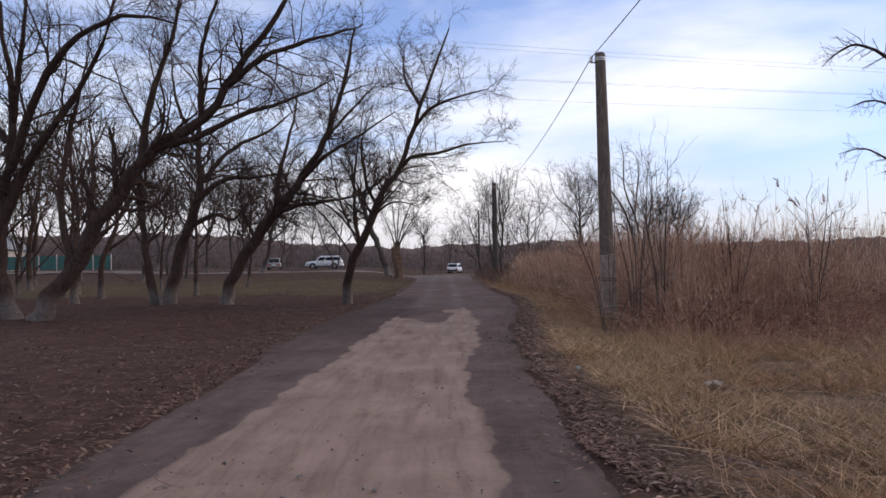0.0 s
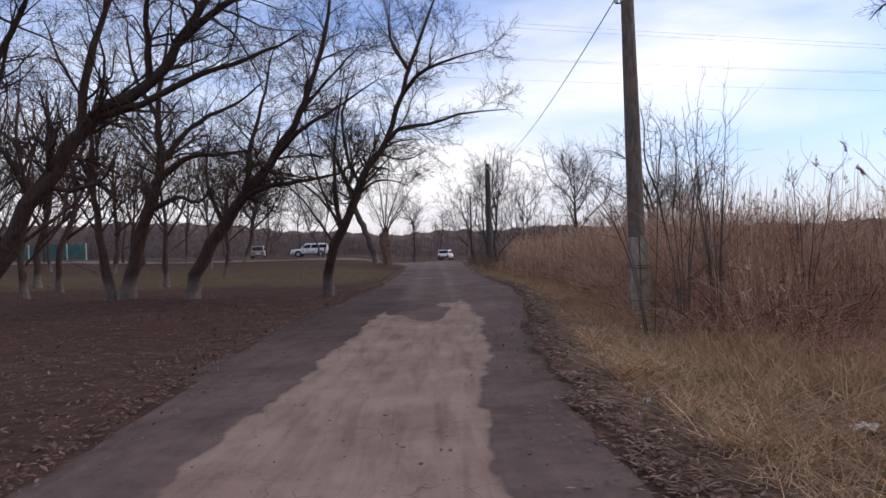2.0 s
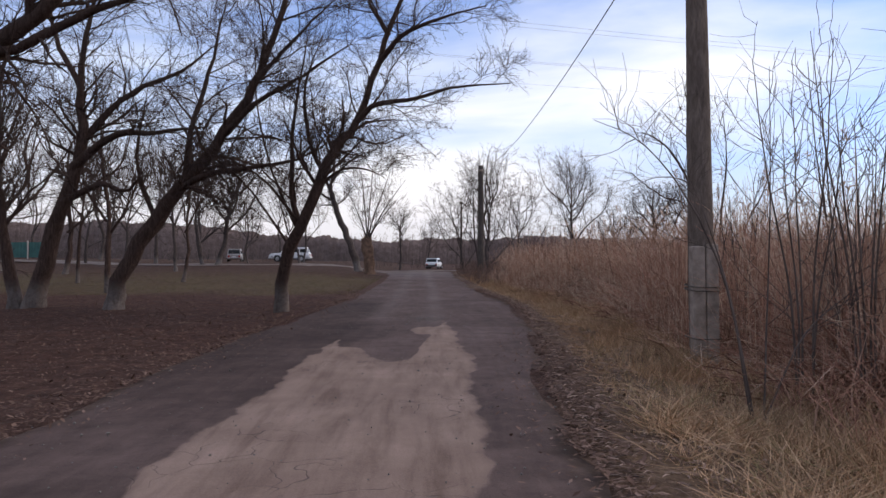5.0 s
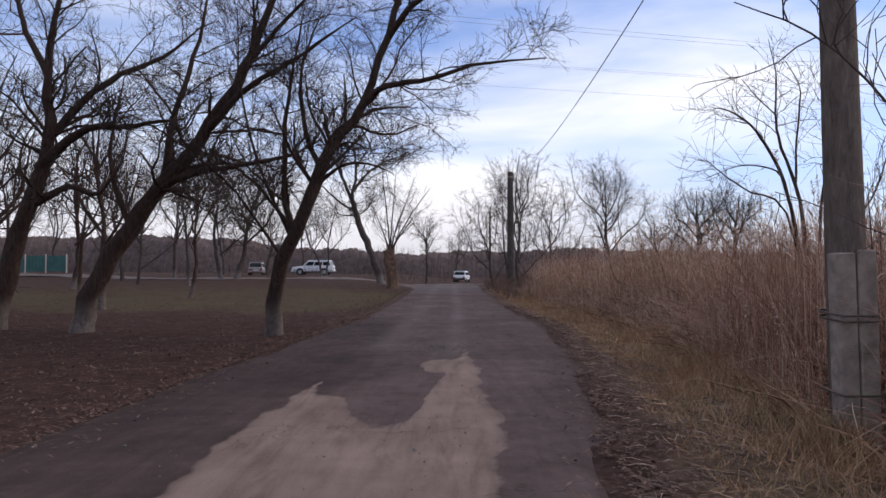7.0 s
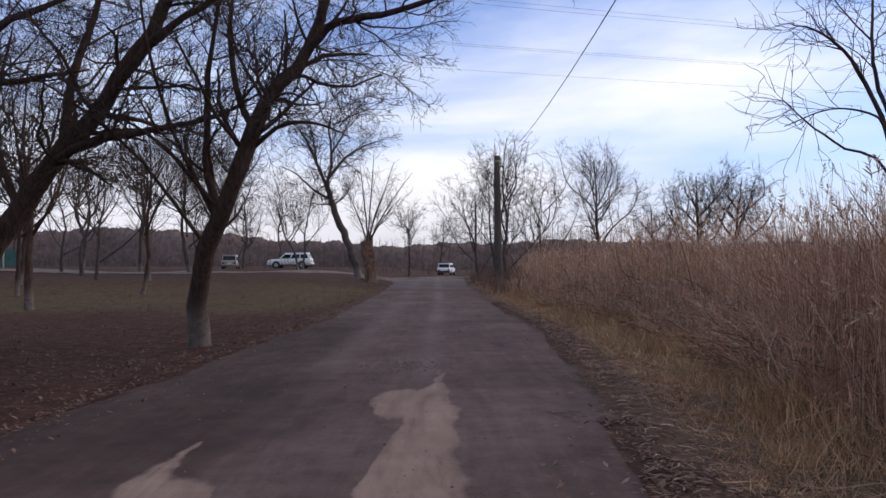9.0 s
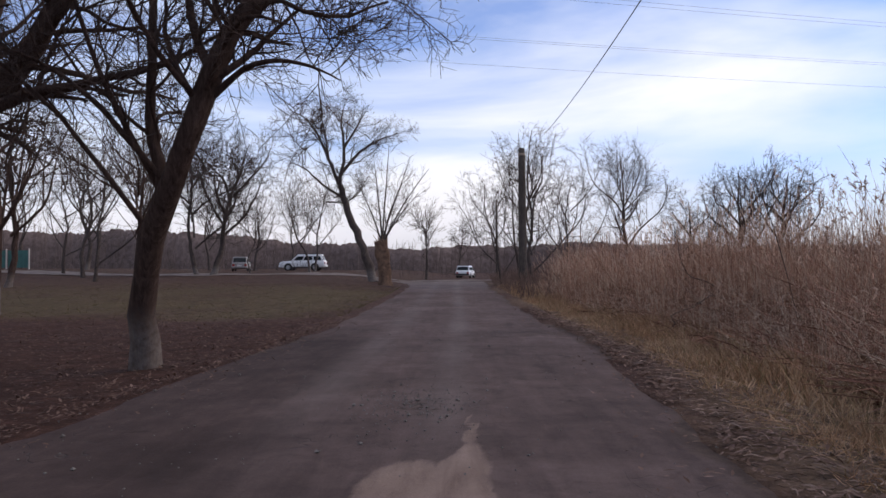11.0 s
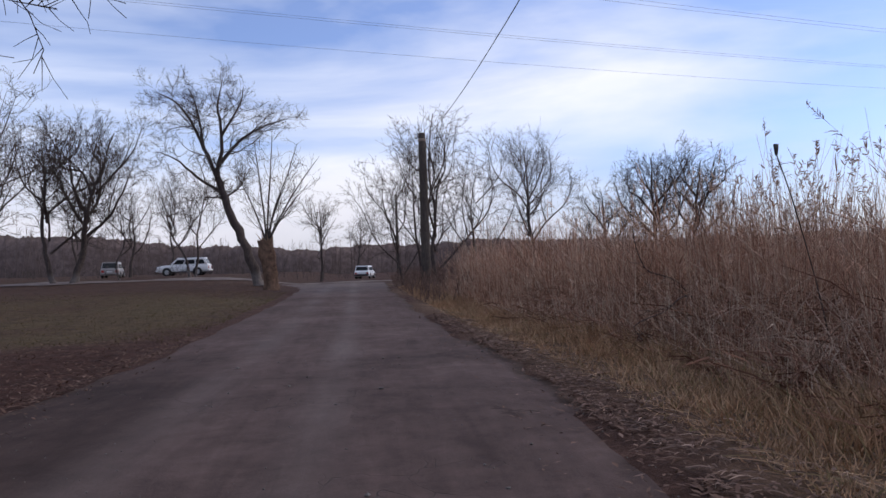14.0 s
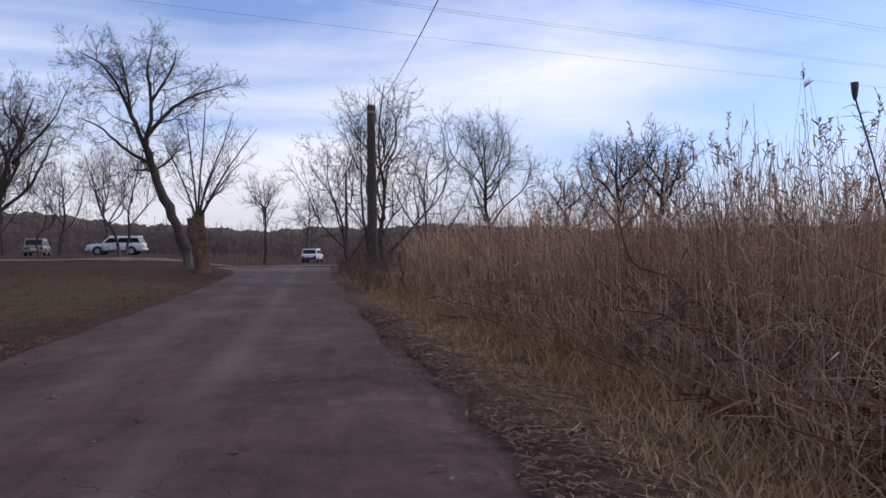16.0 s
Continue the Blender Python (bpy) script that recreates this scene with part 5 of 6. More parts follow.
def bed_start(x):
    """Where the bed begins behind the open verge."""
    return 16.6 + 0.22 * np.maximum(np.asarray(x) - 6.8, 0) + 0.35 * np.sin(np.asarray(x) * 1.9)


def in_reeds(x, y):
    return (x > np.where(y < 21.4, 5.3, reed_front(y))) & (y > bed_start(x)) & (y < 84)


def stalks(x, y, h, rng, k=4, r=0.0045, lean=0.10, bend=0.12):
    N = len(x)
    t = np.linspace(0, 1, k)
    a = np.clip(rng.normal(0, 1, (N, 2)), -1.7, 1.7) * np.reshape(lean, (-1, 1))
    b = np.clip(rng.normal(0, 1, (N, 2)), -1.7, 1.7) * np.reshape(bend, (-1, 1))
    P = np.zeros((N, k, 3))
    P[:, :, 0] = x[:, None] + (a[:, :1] * t + b[:, :1] * t ** 2) * h[:, None]
    P[:, :, 1] = y[:, None] + (a[:, 1:] * t + b[:, 1:] * t ** 2) * h[:, None]
    P[:, :, 2] = land(x, y)[:, None] - 0.03 + h[:, None] * t * (1 - 0.5 * (a ** 2).sum(1)[:, None])
    R = (r * rng.uniform(0.7, 1.3, N))[:, None] * (1 - 0.55 * t)[None]
    return P, R


def ribbons(P, W, rng):
    """Flat tapering blades along curves P (N, k, 3), half-widths W (N, k)."""
    N, k = W.shape
    T = unit(np.gradient(P, axis=1))
    U = unit(np.cross(T, unit(rng.normal(size=(N, 1, 3)))))
    V = np.stack([P - U * W[..., None], P + U * W[..., None]], 2)
    a = np.arange(k - 1)[:, None] * 2
    q = np.concatenate([a, a + 1, a + 3, a + 2], 1)
    F = (np.arange(N)[:, None, None] * (k * 2) + q[None]).reshape(-1, 4)
    return V.reshape(-1, 3), F


def clump(x, y):
    """Uneven growth, 0 to 1."""
    v = np.sin(x * 1.7 + 1.3 * np.sin(y * 0.9)) + np.sin(y * 2.3 + 1.1 * np.sin(x * 1.3)) + 0.7 * np.sin(x * 4.1 + y * 3.3) + 0.6 * np.sin(y * 6.1 - x * 2.2)
    return np.clip(0.5 + 0.22 * v, 0, 1)


def reed_bed():
    rng = np.random.default_rng(71)
    # front of the bed, dense; the depth behind, thinner
    def spread(n, depth0, depth1, y0_, y1_):
        y = y0_ + (y1_ - y0_) * rng.uniform(0, 1, n) ** 1.25
        x = reed_front(y) + rng.uniform(depth0, depth1, n) + 0.25 * np.sin(y * 1.9) + 0.2 * np.sin(y * 4.3 + 1)
        k = in_reeds(x, y) & (rng.uniform(0, 1, n) < (0.25 + 0.85 * clump(x, y)) * np.where(y < 29, 0.5, 1.0))
        return x[k], y[k]

    xa, ya = spread(24000, 0.0, 3.2, 15, 62)
    xb, yb = spread(15000, 2.4, 16.0, 13, 80)
    xc = rng.uniform(4.5, 22, 1700)
    yc = bed_start(xc) + 0.2 + rng.uniform(0, 3.5, 1700)
    kc = in_reeds(xc, yc)
    x, y = np.concatenate([xa, xb, xc[kc]]), np.concatenate([ya, yb, yc[kc]])
    N = len(x)
    edge = sstep(-0.1, np.where(y < 29, 1.2, 2.2), np.minimum(x - reed_front(y), 1.1 * (y - bed_start(x)) + 0.2))
    patchy = clump(x * 0.6 + 3, y * 0.6)
    h = np.where(y > 46, rng.uniform(1.45, 3.0, N), rng.uniform(1.7, 2.7, N)) * (0.28 + 0.72 * edge) * (0.70 + 0.46 * patchy) + 0.5 * edge * (1 - sstep(26, 31, y))
    tall = rng.uniform(0, 1, N) < 0.05 + 0.13 * (y > 32) * (y < 47) * (edge > 0.8)
    h = h + 0.22 * edge * (y > 31) * (y < 44)
    h = np.where(tall & (edge > 0.3), h + rng.uniform(0.2, 1.0, N), h)
    slant = np.where(rng.uniform(0, 1, N) < np.where((y > 20) & (y < 31), 0.16, 0.36), 0.30, 0.08) * (0.4 + 0.6 * edge)
    P, R = stalks(x, y, h, rng, 3, 0.0052, slant, slant)
    keep = P[:, -1, 0] > reed_front(P[:, -1, 1]) - 0.25
    P, R, y, tall, edge = P[keep], R[keep], y[keep], tall[keep], edge[keep]
    N = len(y)
    far_k = np.where(y > 40, 1.5, 1.0)
    v, f = prisms(P, R * far_k[:, None], 3, rng)
    tagged(new("reed_stems", mesh_from("reed_stems", v, f, REED)), "dense bed of dry brown reed stems", "reeds", kind="stuff")
    P1, R1 = children(P, R, 0.9, 0.12, 0.9, (0.15, 0.5), (12, 50), 0.05, 0.22, 3, 1.0, rng, 0.004, 0.55)
    W = np.repeat((0.0035 + 0.0065 * rng.uniform(0, 1, len(P1)))[:, None], 3, 1) * np.array([1.0, 0.9, 0.15])
    v, f = ribbons(P1, W, rng)
    tagged(new("reed_leaves", mesh_from("reed_leaves", v, f, REED_LEAF)), "dry curled leaves hanging on the reeds", "reeds", kind="stuff")
    pk = np.where(tall & (edge > 0.3) & (rng.uniform(0, 1, N) < 0.55))[0]
    tip = unit(P[pk][:, -1] - P[pk][:, -2]) * rng.uniform(0.20, 0.36, (len(pk), 1))
    Pp = np.stack([P[pk][:, -1] - tip, P[pk][:, -1]], 1)
    Rp = np.full((len(pk), 2), 0.004)
    Q, S = children(Pp, Rp, 0.014, 0.0, 1.0, (0.06, 0.15), (18, 60), 0.0, 0.2, 3, 1.0, rng, 0.003, 0.35)
    W = np.repeat(rng.uniform(0.004, 0.010, len(Q))[:, None], 3, 1) * np.array([0.6, 1.0, 0.3])
    v, f = ribbons(Q, W, rng)
    tagged(new("reed_plumes", mesh_from("reed_plumes", v, f, PLUME)), "feathery pale seed plumes on the reeds", "reeds", kind="stuff")
    # broken stalks lying slantwise at the foot of the bed
    n = 4200
    y = np.where(rng.uniform(0, 1, n) < 0.42, rng.uniform(29.5, 42, n), 27.5 + 34 * rng.uniform(0, 1, n) ** 1.4)
    x = reed_front(y) + rng.uniform(0.0, 2.8, n)
    h = rng.uniform(0.3, 1.25, n)
    P, R = stalks(x, y, h, rng, 3, 0.0055, 0.62, 0.5)
    keep = P[:, -1, 0] > reed_front(P[:, -1, 1]) - 0.35
    P, R = P[keep], R[keep]
    P[:, :, 2] = np.maximum(P[:, :, 2], land(P[:, :, 0], P[:, :, 1]) + 0.01)
    v, f = prisms(P, R, 3, rng)
    tagged(new("broken_reeds", mesh_from("broken_reeds", v, f, REED)), "broken pale reed stalks leaning at the foot", "reeds", kind="stuff")

    # bleached stalks snapped over the front of the bed
    n = 760
    y = np.where(np.arange(n) < 600, rng.uniform(29.0, 43, n), rng.uniform(26, 30, n))
    x = reed_front(y) + rng.uniform(0.0, 1.3, n)
    P, R = stalks(x, y, rng.uniform(0.4, 1.5, n), rng, 4, 0.0075, np.where(rng.uniform(0, 1, n) < 0.5, 0.6, 0.2), 0.35)
    keep = (P[:, -1, 0] > right_edge(P[:, -1, 1]) + 0.6) & (P[:, -1, 0] > reed_front(P[:, -1, 1]) - 0.4)
    P, R = P[keep], R[keep]
    P[:, :, 2] = np.maximum(P[:, :, 2], land(P[:, :, 0], P[:, :, 1]) + 0.01)
    tagged(new("broken_reeds", mesh_from("bleached_reeds", *prisms(P, R, 4, rng), PALE_REED)), "bleached snapped reed stalks at the bed's front", "reeds", kind="stuff")
    # short bleached bits scattered on the verge
    n = 7000
    y = 4 + 42 * rng.uniform(0, 1, n) ** 1.1
    x = right_edge(y) + 0.05 + 1.9 * rng.uniform(0, 1, n) ** 1.5
    a = rng.uniform(0, 6.283, n)
    ln = rng.uniform(0.04, 0.20, n)
    t = np.linspace(-0.5, 0.5, 3)
    P = np.zeros((n, 3, 3))
    P[:, :, 0] = x[:, None] + np.cos(a)[:, None] * ln[:, None] * t
    P[:, :, 1] = y[:, None] + np.sin(a)[:, None] * ln[:, None] * t
    P[:, :, 2] = land(P[:, :, 0], P[:, :, 1]) + 0.02 + rng.uniform(0, 0.03, (n, 1)) + np.array([0, 0.012, 0])
    W = np.repeat(rng.uniform(0.002, 0.007, n)[:, None], 3, 1) * np.array([0.6, 1, 0.4])
    tagged(new("straw", mesh_from("reed_bits", *ribbons(P, W, rng), DULL_BITS)), "dull grey-brown bits of reed scattered on the verge", "straw", kind="stuff")


def arcs(x, y, z, length, rise, rng, k=4):
    """Stems that lie or lean any way: from (x, y, z) off at a random bearing, sagging at the far end."""
    n = len(x)
    a = rng.uniform(0, 6.283, n)
    t = np.linspace(0, 1, k)
    P = np.zeros((n, k, 3))
    w_ = rng.normal(0, 0.06, (n, k, 2)) * length[:, None, None] * t[None, :, None]
    P[:, :, 0] = x[:, None] + np.cos(a)[:, None] * length[:, None] * t + w_[..., 0]
    P[:, :, 1] = y[:, None] + np.sin(a)[:, None] * length[:, None] * t + w_[..., 1]
    P[:, :, 2] = z[:, None] + (rise * length)[:, None] * t - (rng.uniform(0.1, 0.7, n) * length)[:, None] * t ** 2.5
    P[:, :, 2] = np.maximum(P[:, :, 2], land(P[:, :, 0], P[:, :, 1]) + 0.01)
    return P


def tangle():
    """Fallen and caught stems that choke the foot of the bed, dark within and bleached where they show."""
    rng = np.random.default_rng(77)

    def strew(n, d0, d1, top):
        y = 16.5 + 32 * rng.uniform(0, 1, n) ** 1.25
        x = reed_front(y) + d0 + (d1 - d0) * rng.uniform(0, 1, n)
        m = n // 4
        x[:m] = rng.uniform(4.6, 13.0, m)
        y[:m] = bed_start(x[:m]) + rng.uniform(-0.6, 2.2, m)
        deep = np.clip(np.minimum(x - reed_front(y), y - bed_start(x) + 0.4) / 1.6, 0.08, 1.0)
        z = land(x, y) + top * deep * rng.uniform(0, 1, n) ** 1.3
        ok = (clump(x + 9, y * 1.3) > 0.32) & (x > 4.3)
        ok &= (y > 27.5) | (y < 18.5) | (rng.uniform(0, 1, n) < 0.35)
        return x[ok], y[ok], z[ok]

    x, y, z = strew(21000, 0.0, 2.6, 1.05)
    P = arcs(x, y, z, rng.uniform(0.3, 1.1, len(x)), rng.uniform(-0.1, 0.9, len(x)), rng, 3)
    W = np.repeat(rng.uniform(0.005, 0.014, len(x))[:, None], 3, 1) * np.array([1.0, 1.0, 0.4])
    tagged(new("reed_thatch", mesh_from("reed_thatch", *ribbons(P, W, rng), THATCH)), "dark tangled dead leaves choking the reed foot", "reeds", kind="stuff")
    x, y, z = strew(2300, 0.0, 1.8, 1.5)
    P = arcs(x, y, z, rng.uniform(0.4, 1.5, len(x)), rng.uniform(-0.2, 0.9, len(x)), rng, 4)
    R = np.repeat(rng.uniform(0.003, 0.0065, len(x))[:, None], 4, 1) * np.array([1.0, 0.95, 0.8, 0.5])
    tagged(new("broken_reeds", mesh_from("fallen_reeds", *prisms(P, R, 3, rng), PALE_REED)), "bleached broken stems tangled across the bed's front", "reeds", kind="stuff")


reed_bed()
tangle()


def brush():
    """Thin reddish brush in front of the reeds near the first pole."""
    rng = np.random.default_rng(72)
    n = 2700
    y = 15.2 + 14 * rng.uniform(0, 1, n) ** 1.9
    x = reed_front(y) + rng.uniform(0.0, 7.5, n)
    k = in_reeds(x + 0.2, y + 0.3)
    x, y = x[k], y[k]
    rise = np.clip(np.minimum(x - reed_front(y) + 0.5, y - bed_start(x) + 0.5) / 2.0, 0.25, 1.0)
    h = rng.uniform(1.1, 2.95, len(x)) * rise
    # a taller thicket of the same brush deeper in the bed
    m = 420
    x = np.concatenate([x, rng.uniform(8.2, 15.0, m)])
    y = np.concatenate([y, rng.uniform(35.5, 44.0, m)])
    h = np.concatenate([h, rng.uniform(1.6, 2.95, m)])
    # and one round the tall shrub
    m = 800
    x = np.concatenate([x, 5.9 + 4.6 * rng.uniform(0, 1, m) ** 1.2])
    y = np.concatenate([y, rng.uniform(22.8, 29.0, m)])
    h = np.concatenate([h, rng.uniform(1.5, 3.0, m)])
    # low growth that slopes from the bed down into the grass
    q = 1500
    xq = rng.uniform(4.1, 14.0, q)
    back = rng.uniform(0, 1, q)
    x = np.concatenate([x, xq])
    y = np.concatenate([y, bed_start(xq) + 0.6 - 3.2 * back])
    h = np.concatenate([h, rng.uniform(0.4, 1.25, q) * (1.2 - back)])
    lean = np.where(rng.uniform(0, 1, len(x)) < 0.42, 0.6, 0.22)
    P, R = stalks(x, y, h, rng, 3, 0.0058, lean, 0.3)
    P1, R1 = children(P, R, 0.32, 0.08, 1.0, (0.3, 1.0), (14, 55), 0.04, 0.2, 3, 0.6, rng, 0.003)
    v, f = join([prisms(P, R, 3, rng), prisms(P1, R1, 3, rng)])
    tagged(new("brushwood", mesh_from("brushwood", v, f, BRUSH)), "reddish-brown leafless brush before the reeds", "brush", kind="stuff")


brush()


def shrub(x, y, height, seed, n, label, width=1.0):
    rng = np.random.default_rng(seed)
    root = empty("shrub", x, y, float(land(x, y)), label, "shrub", "bare shrubs by the pole")
    limbs = []
    for i in range(n):
        a = 2 * np.pi * i / n + rng.uniform(-0.4, 0.4)
        o = rng.uniform(0.08, 0.26) * width
        hh = height * rng.uniform(0.6, 1.0)
        limbs.append(([(0.1 * math.cos(a), 0.1 * math.sin(a), -0.05), (math.cos(a) * o * hh * 0.3, math.sin(a) * o * hh * 0.3, hh * 0.35), (math.cos(a) * o * hh * 0.75, math.sin(a) * o * hh * 0.75, hh * 0.7), (math.cos(a) * o * hh, math.sin(a) * o * hh, hh)], 0.016, 0.004))
    for k, limb in enumerate(limbs):
        s, f = branch_work([limb], seed * 10 + k, dense=0.40, scale=0.5, twig=0.003, up=0.12, levels=2, first=0.25)
        part("stem", mesh_from("stem", *join([s, f]), SHRUB_BARK), root)
    return root


for k, (x, y, h, n, wd) in enumerate(((5.25, 17.2, 5.0, 5, 0.55), (4.75, 17.6, 4.6, 5, 0.7), (5.7, 18.4, 4.6, 5, 0.7), (6.3, 22.8, 3.6, 5, 0.9), (7.2, 17.8, 3.6, 5, 0.9), (9.0, 17.5, 3.8, 5, 0.9))):
    shrub(x, y, h, 80 + k, n, "tall thin bare shrub among the reeds", wd)


def leaning_shrub():
    """A dark shrub before the pole whose stems arch over the verge."""
    x, y = 3.86, 17.0
    root = empty("shrub", x, y, float(land(x, y)), "dark bare shrub arching over the verge by the pole", "shrub", "bare shrubs by the pole")
    for k, limb in enumerate((
            ([(0, 0, -0.1), (-0.26, 0, 1.42), (-0.65, 0.02, 2.4), (-1.18, 0.05, 3.1), (-1.72, 0.05, 3.36)], 0.015, 0.003),
            ([(0.05, 0.05, -0.1), (-0.12, 0.2, 1.2), (-0.35, 0.4, 2.3), (-0.7, 0.5, 3.2)], 0.013, 0.003),
            ([(0.1, 0, -0.1), (0.2, 0.1, 1.2), (0.3, 0.2, 2.6), (0.3, 0.2, 4.0)], 0.013, 0.003),
            ([(0.1, 0.1, -0.1), (0.5, 0, 0.9), (1.0, 0.1, 1.35), (1.7, 0.2, 1.75)], 0.012, 0.003))):
        s, f = branch_work([limb], 960 + k, dense=0.5, scale=0.45, twig=0.003, up=0.1, levels=2, first=0.3)
        part("stem", mesh_from("stem", *join([s, f]), SHRUB_BARK), root)


leaning_shrub()


def wide_shrub():
    """A tall dark shrub in the reeds, its stems fanning out towards the lane."""
    x, y = 7.6, 27.3
    z = float(land(x, y))
    root = empty("shrub", x, y, z, "tall dark bare shrub fanning out of the reeds", "shrub", "bare shrubs by the pole")
    fan = (
        ([(7.6, 0.0, 0.0), (7.22, -0.1, 2.63), (6.89, -0.3, 3.67), (6.46, -0.5, 4.34), (6.08, -0.7, 4.67), (5.70, -0.8, 4.86), (5.30, -0.9, 4.93)], 0.034),
        ([(6.89, -0.3, 3.67), (6.65, -0.5, 3.80), (6.18, -0.7, 3.86), (5.70, -0.9, 3.79), (5.18, -1.0, 3.58)], 0.014),
        ([(7.65, 0.1, 0.0), (7.50, 0.2, 2.9), (7.36, 0.2, 3.63), (7.03, 0.1, 4.43), (6.92, 0.0, 4.96), (6.94, 0.0, 5.77), (6.85, 0.1, 6.5)], 0.034),
        ([(7.38, 0.2, 3.64), (7.50, 0.4, 4.43), (7.63, 0.5, 5.20), (7.63, 0.5, 5.67), (7.41, 0.6, 6.2)], 0.020),
        ([(7.75, 0.1, 0.0), (7.88, 0.3, 2.63), (8.00, 0.3, 3.77), (8.10, 0.4, 4.72), (8.00, 0.4, 5.7)], 0.028),
        ([(7.55, -0.1, 0.0), (7.0, -0.3, 2.9), (6.08, -0.6, 3.4), (5.6, -0.7, 3.7), (5.27, -0.8, 3.96)], 0.018),
        ([(6.92, 0.0, 4.96), (6.56, -0.1, 5.24), (6.2, -0.2, 5.6)], 0.011),
        ([(7.7, -0.1, 0.0), (8.3, -0.2, 2.6), (8.8, -0.2, 3.6), (9.2, -0.1, 4.9)], 0.024))
    for k, (pts, r) in enumerate(fan):
        s, f = branch_work([([(a - x, b, c - 0.05) for a, b, c in pts], r * 1.3, 0.006)], 980 + k, dense=0.72, scale=0.42, twig=0.0036, up=0.05, levels=2, first=0.45, haze=0.8)
        part("stem", mesh_from("stem", *join([s, f]), TWIG), root)


wide_shrub()

# bough reaching in over the verge
tree(19.6, 28.6, -0.2, [
    ([(0, 0, 0), (0.3, 0.1, 4.0), (0.1, 0.2, 7.6), (0.6, 0.4, 12.6)], 0.22, 0.04),
    ([(0.2, 0.1, 7.2), (-1.4, 0.0, 9.4), (-2.9, -0.2, 10.2), (-3.9, -0.3, 9.9), (-4.6, -0.4, 9.3)], 0.09, 0.012),
    ([(0.2, 0.2, 4.0), (-1.4, 0.1, 5.4), (-2.8, -0.1, 6.1), (-4.0, -0.3, 5.9)], 0.07, 0.010),
    ([(0.1, 0.2, 5.8), (-1.4, -0.1, 7.6), (-2.6, -0.2, 8.0), (-3.6, -0.3, 7.7)], 0.07, 0.010),
], "bare tree with slender boughs beyond the reeds", 91, BARK, TWIG, dense=0.6, scale=0.38, twig=0.006, up=0.0, hang=0.08, levels=2)


def dead_branch(points, r, label, seed):
    rng = np.random.default_rng(seed)
    P = smooth_path(points, 14)
    P[1:-1] += rng.normal(size=(12, 3)) * r * 0.5
    R = np.linspace(r, r * 0.35, 14)
    P1, R1 = children(P[None], R[None], 0.3, 0.2, 1.0, (0.2, 0.8), (30, 70), 0.0, 0.25, 4, 0.5, rng, 0.006)
    ob = new("dead_branch", mesh_from("dead_branch", *join([prisms(P[None], R[None], 7, rng), prisms(P1, R1, 4, rng)]), SHRUB_BARK))
    return tagged(ob, label, "branch")


dead_branch([(7.6, 39.4, 0.35), (7.1, 39.5, 1.05), (6.55, 39.6, 1.3), (6.3, 39.5, 1.75), (6.25, 39.5, 2.15)], 0.017, "dark crooked dead branch caught in the reeds", 5)
dead_branch([(7.6, 38.6, 0.3), (6.7, 38.2, 0.85), (6.2, 38.0, 0.62), (5.6, 37.9, 0.4), (5.7, 37.8, 0.15)], 0.016, "dark crooked dead branch caught in the reeds", 6)
dead_branch([(4.1, 13.0, -0.1), (4.6, 13.8, 0.02), (5.3, 14.1, 0.05)], 0.012, "thin dry branch lying in the grass", 7)


def straw_stalk(a, b, sag, r, label):
    P = smooth_path([a, ((a[0] + b[0]) / 2, (a[1] + b[1]) / 2, (a[2] + b[2]) / 2 + sag), b], 9)
    rng = np.random.default_rng(9)
    ob = new("dry_stalk", mesh_from("dry_stalk", *prisms(P[None], np.linspace(r, r * 0.4, 9)[None], 5, rng), PALE_REED))
    return tagged(ob, label, "stalk", "loose stalks on the verge")


for a, b, s in (((5.18, 15.5, -0.2), (5.2, 17.24, 1.09), 0.05),):
    straw_stalk(a, b, s, 0.010, "long pale dry stalk leaning on the verge")


def dead_stalk(x, y, h):
    root = empty("dead_plant", x, y, float(land(x, y)), "broken dead stem ending in a dark ragged cup", "plant")
    rng = np.random.default_rng(14)
    P = smooth_path([(0.75, 0, -0.05), (0.5, 0, 0.4 * h), (0.22, 0, 0.75 * h), (0.0, 0, h - 0.1)], 12)
    P1, R1 = children(P[None], np.full((1, 12), 0.012), 0.12, 0.72, 1.0, (0.1, 0.3), (30, 80), 0.0, 0.3, 4, 0.35, rng, 0.003, 0.3)
    part("stem", mesh_from("stem", *join([prisms(P[None], np.linspace(0.010, 0.007, 12)[None], 6, rng), prisms(P1, R1, 4, rng)]), SHRUB_BARK), root)
    part("cup", lathe("cup", [(0.010, h - 0.13), (0.02, h - 0.1), (0.030, h - 0.03), (0.034, h + 0.03), (0.027, h + 0.025), (0.020, h - 0.03), (0.0, h - 0.06)], DARK_CUP, 10), root, "dark ragged cup on the tip")


dead_stalk(6.59, 35.20, 3.18)


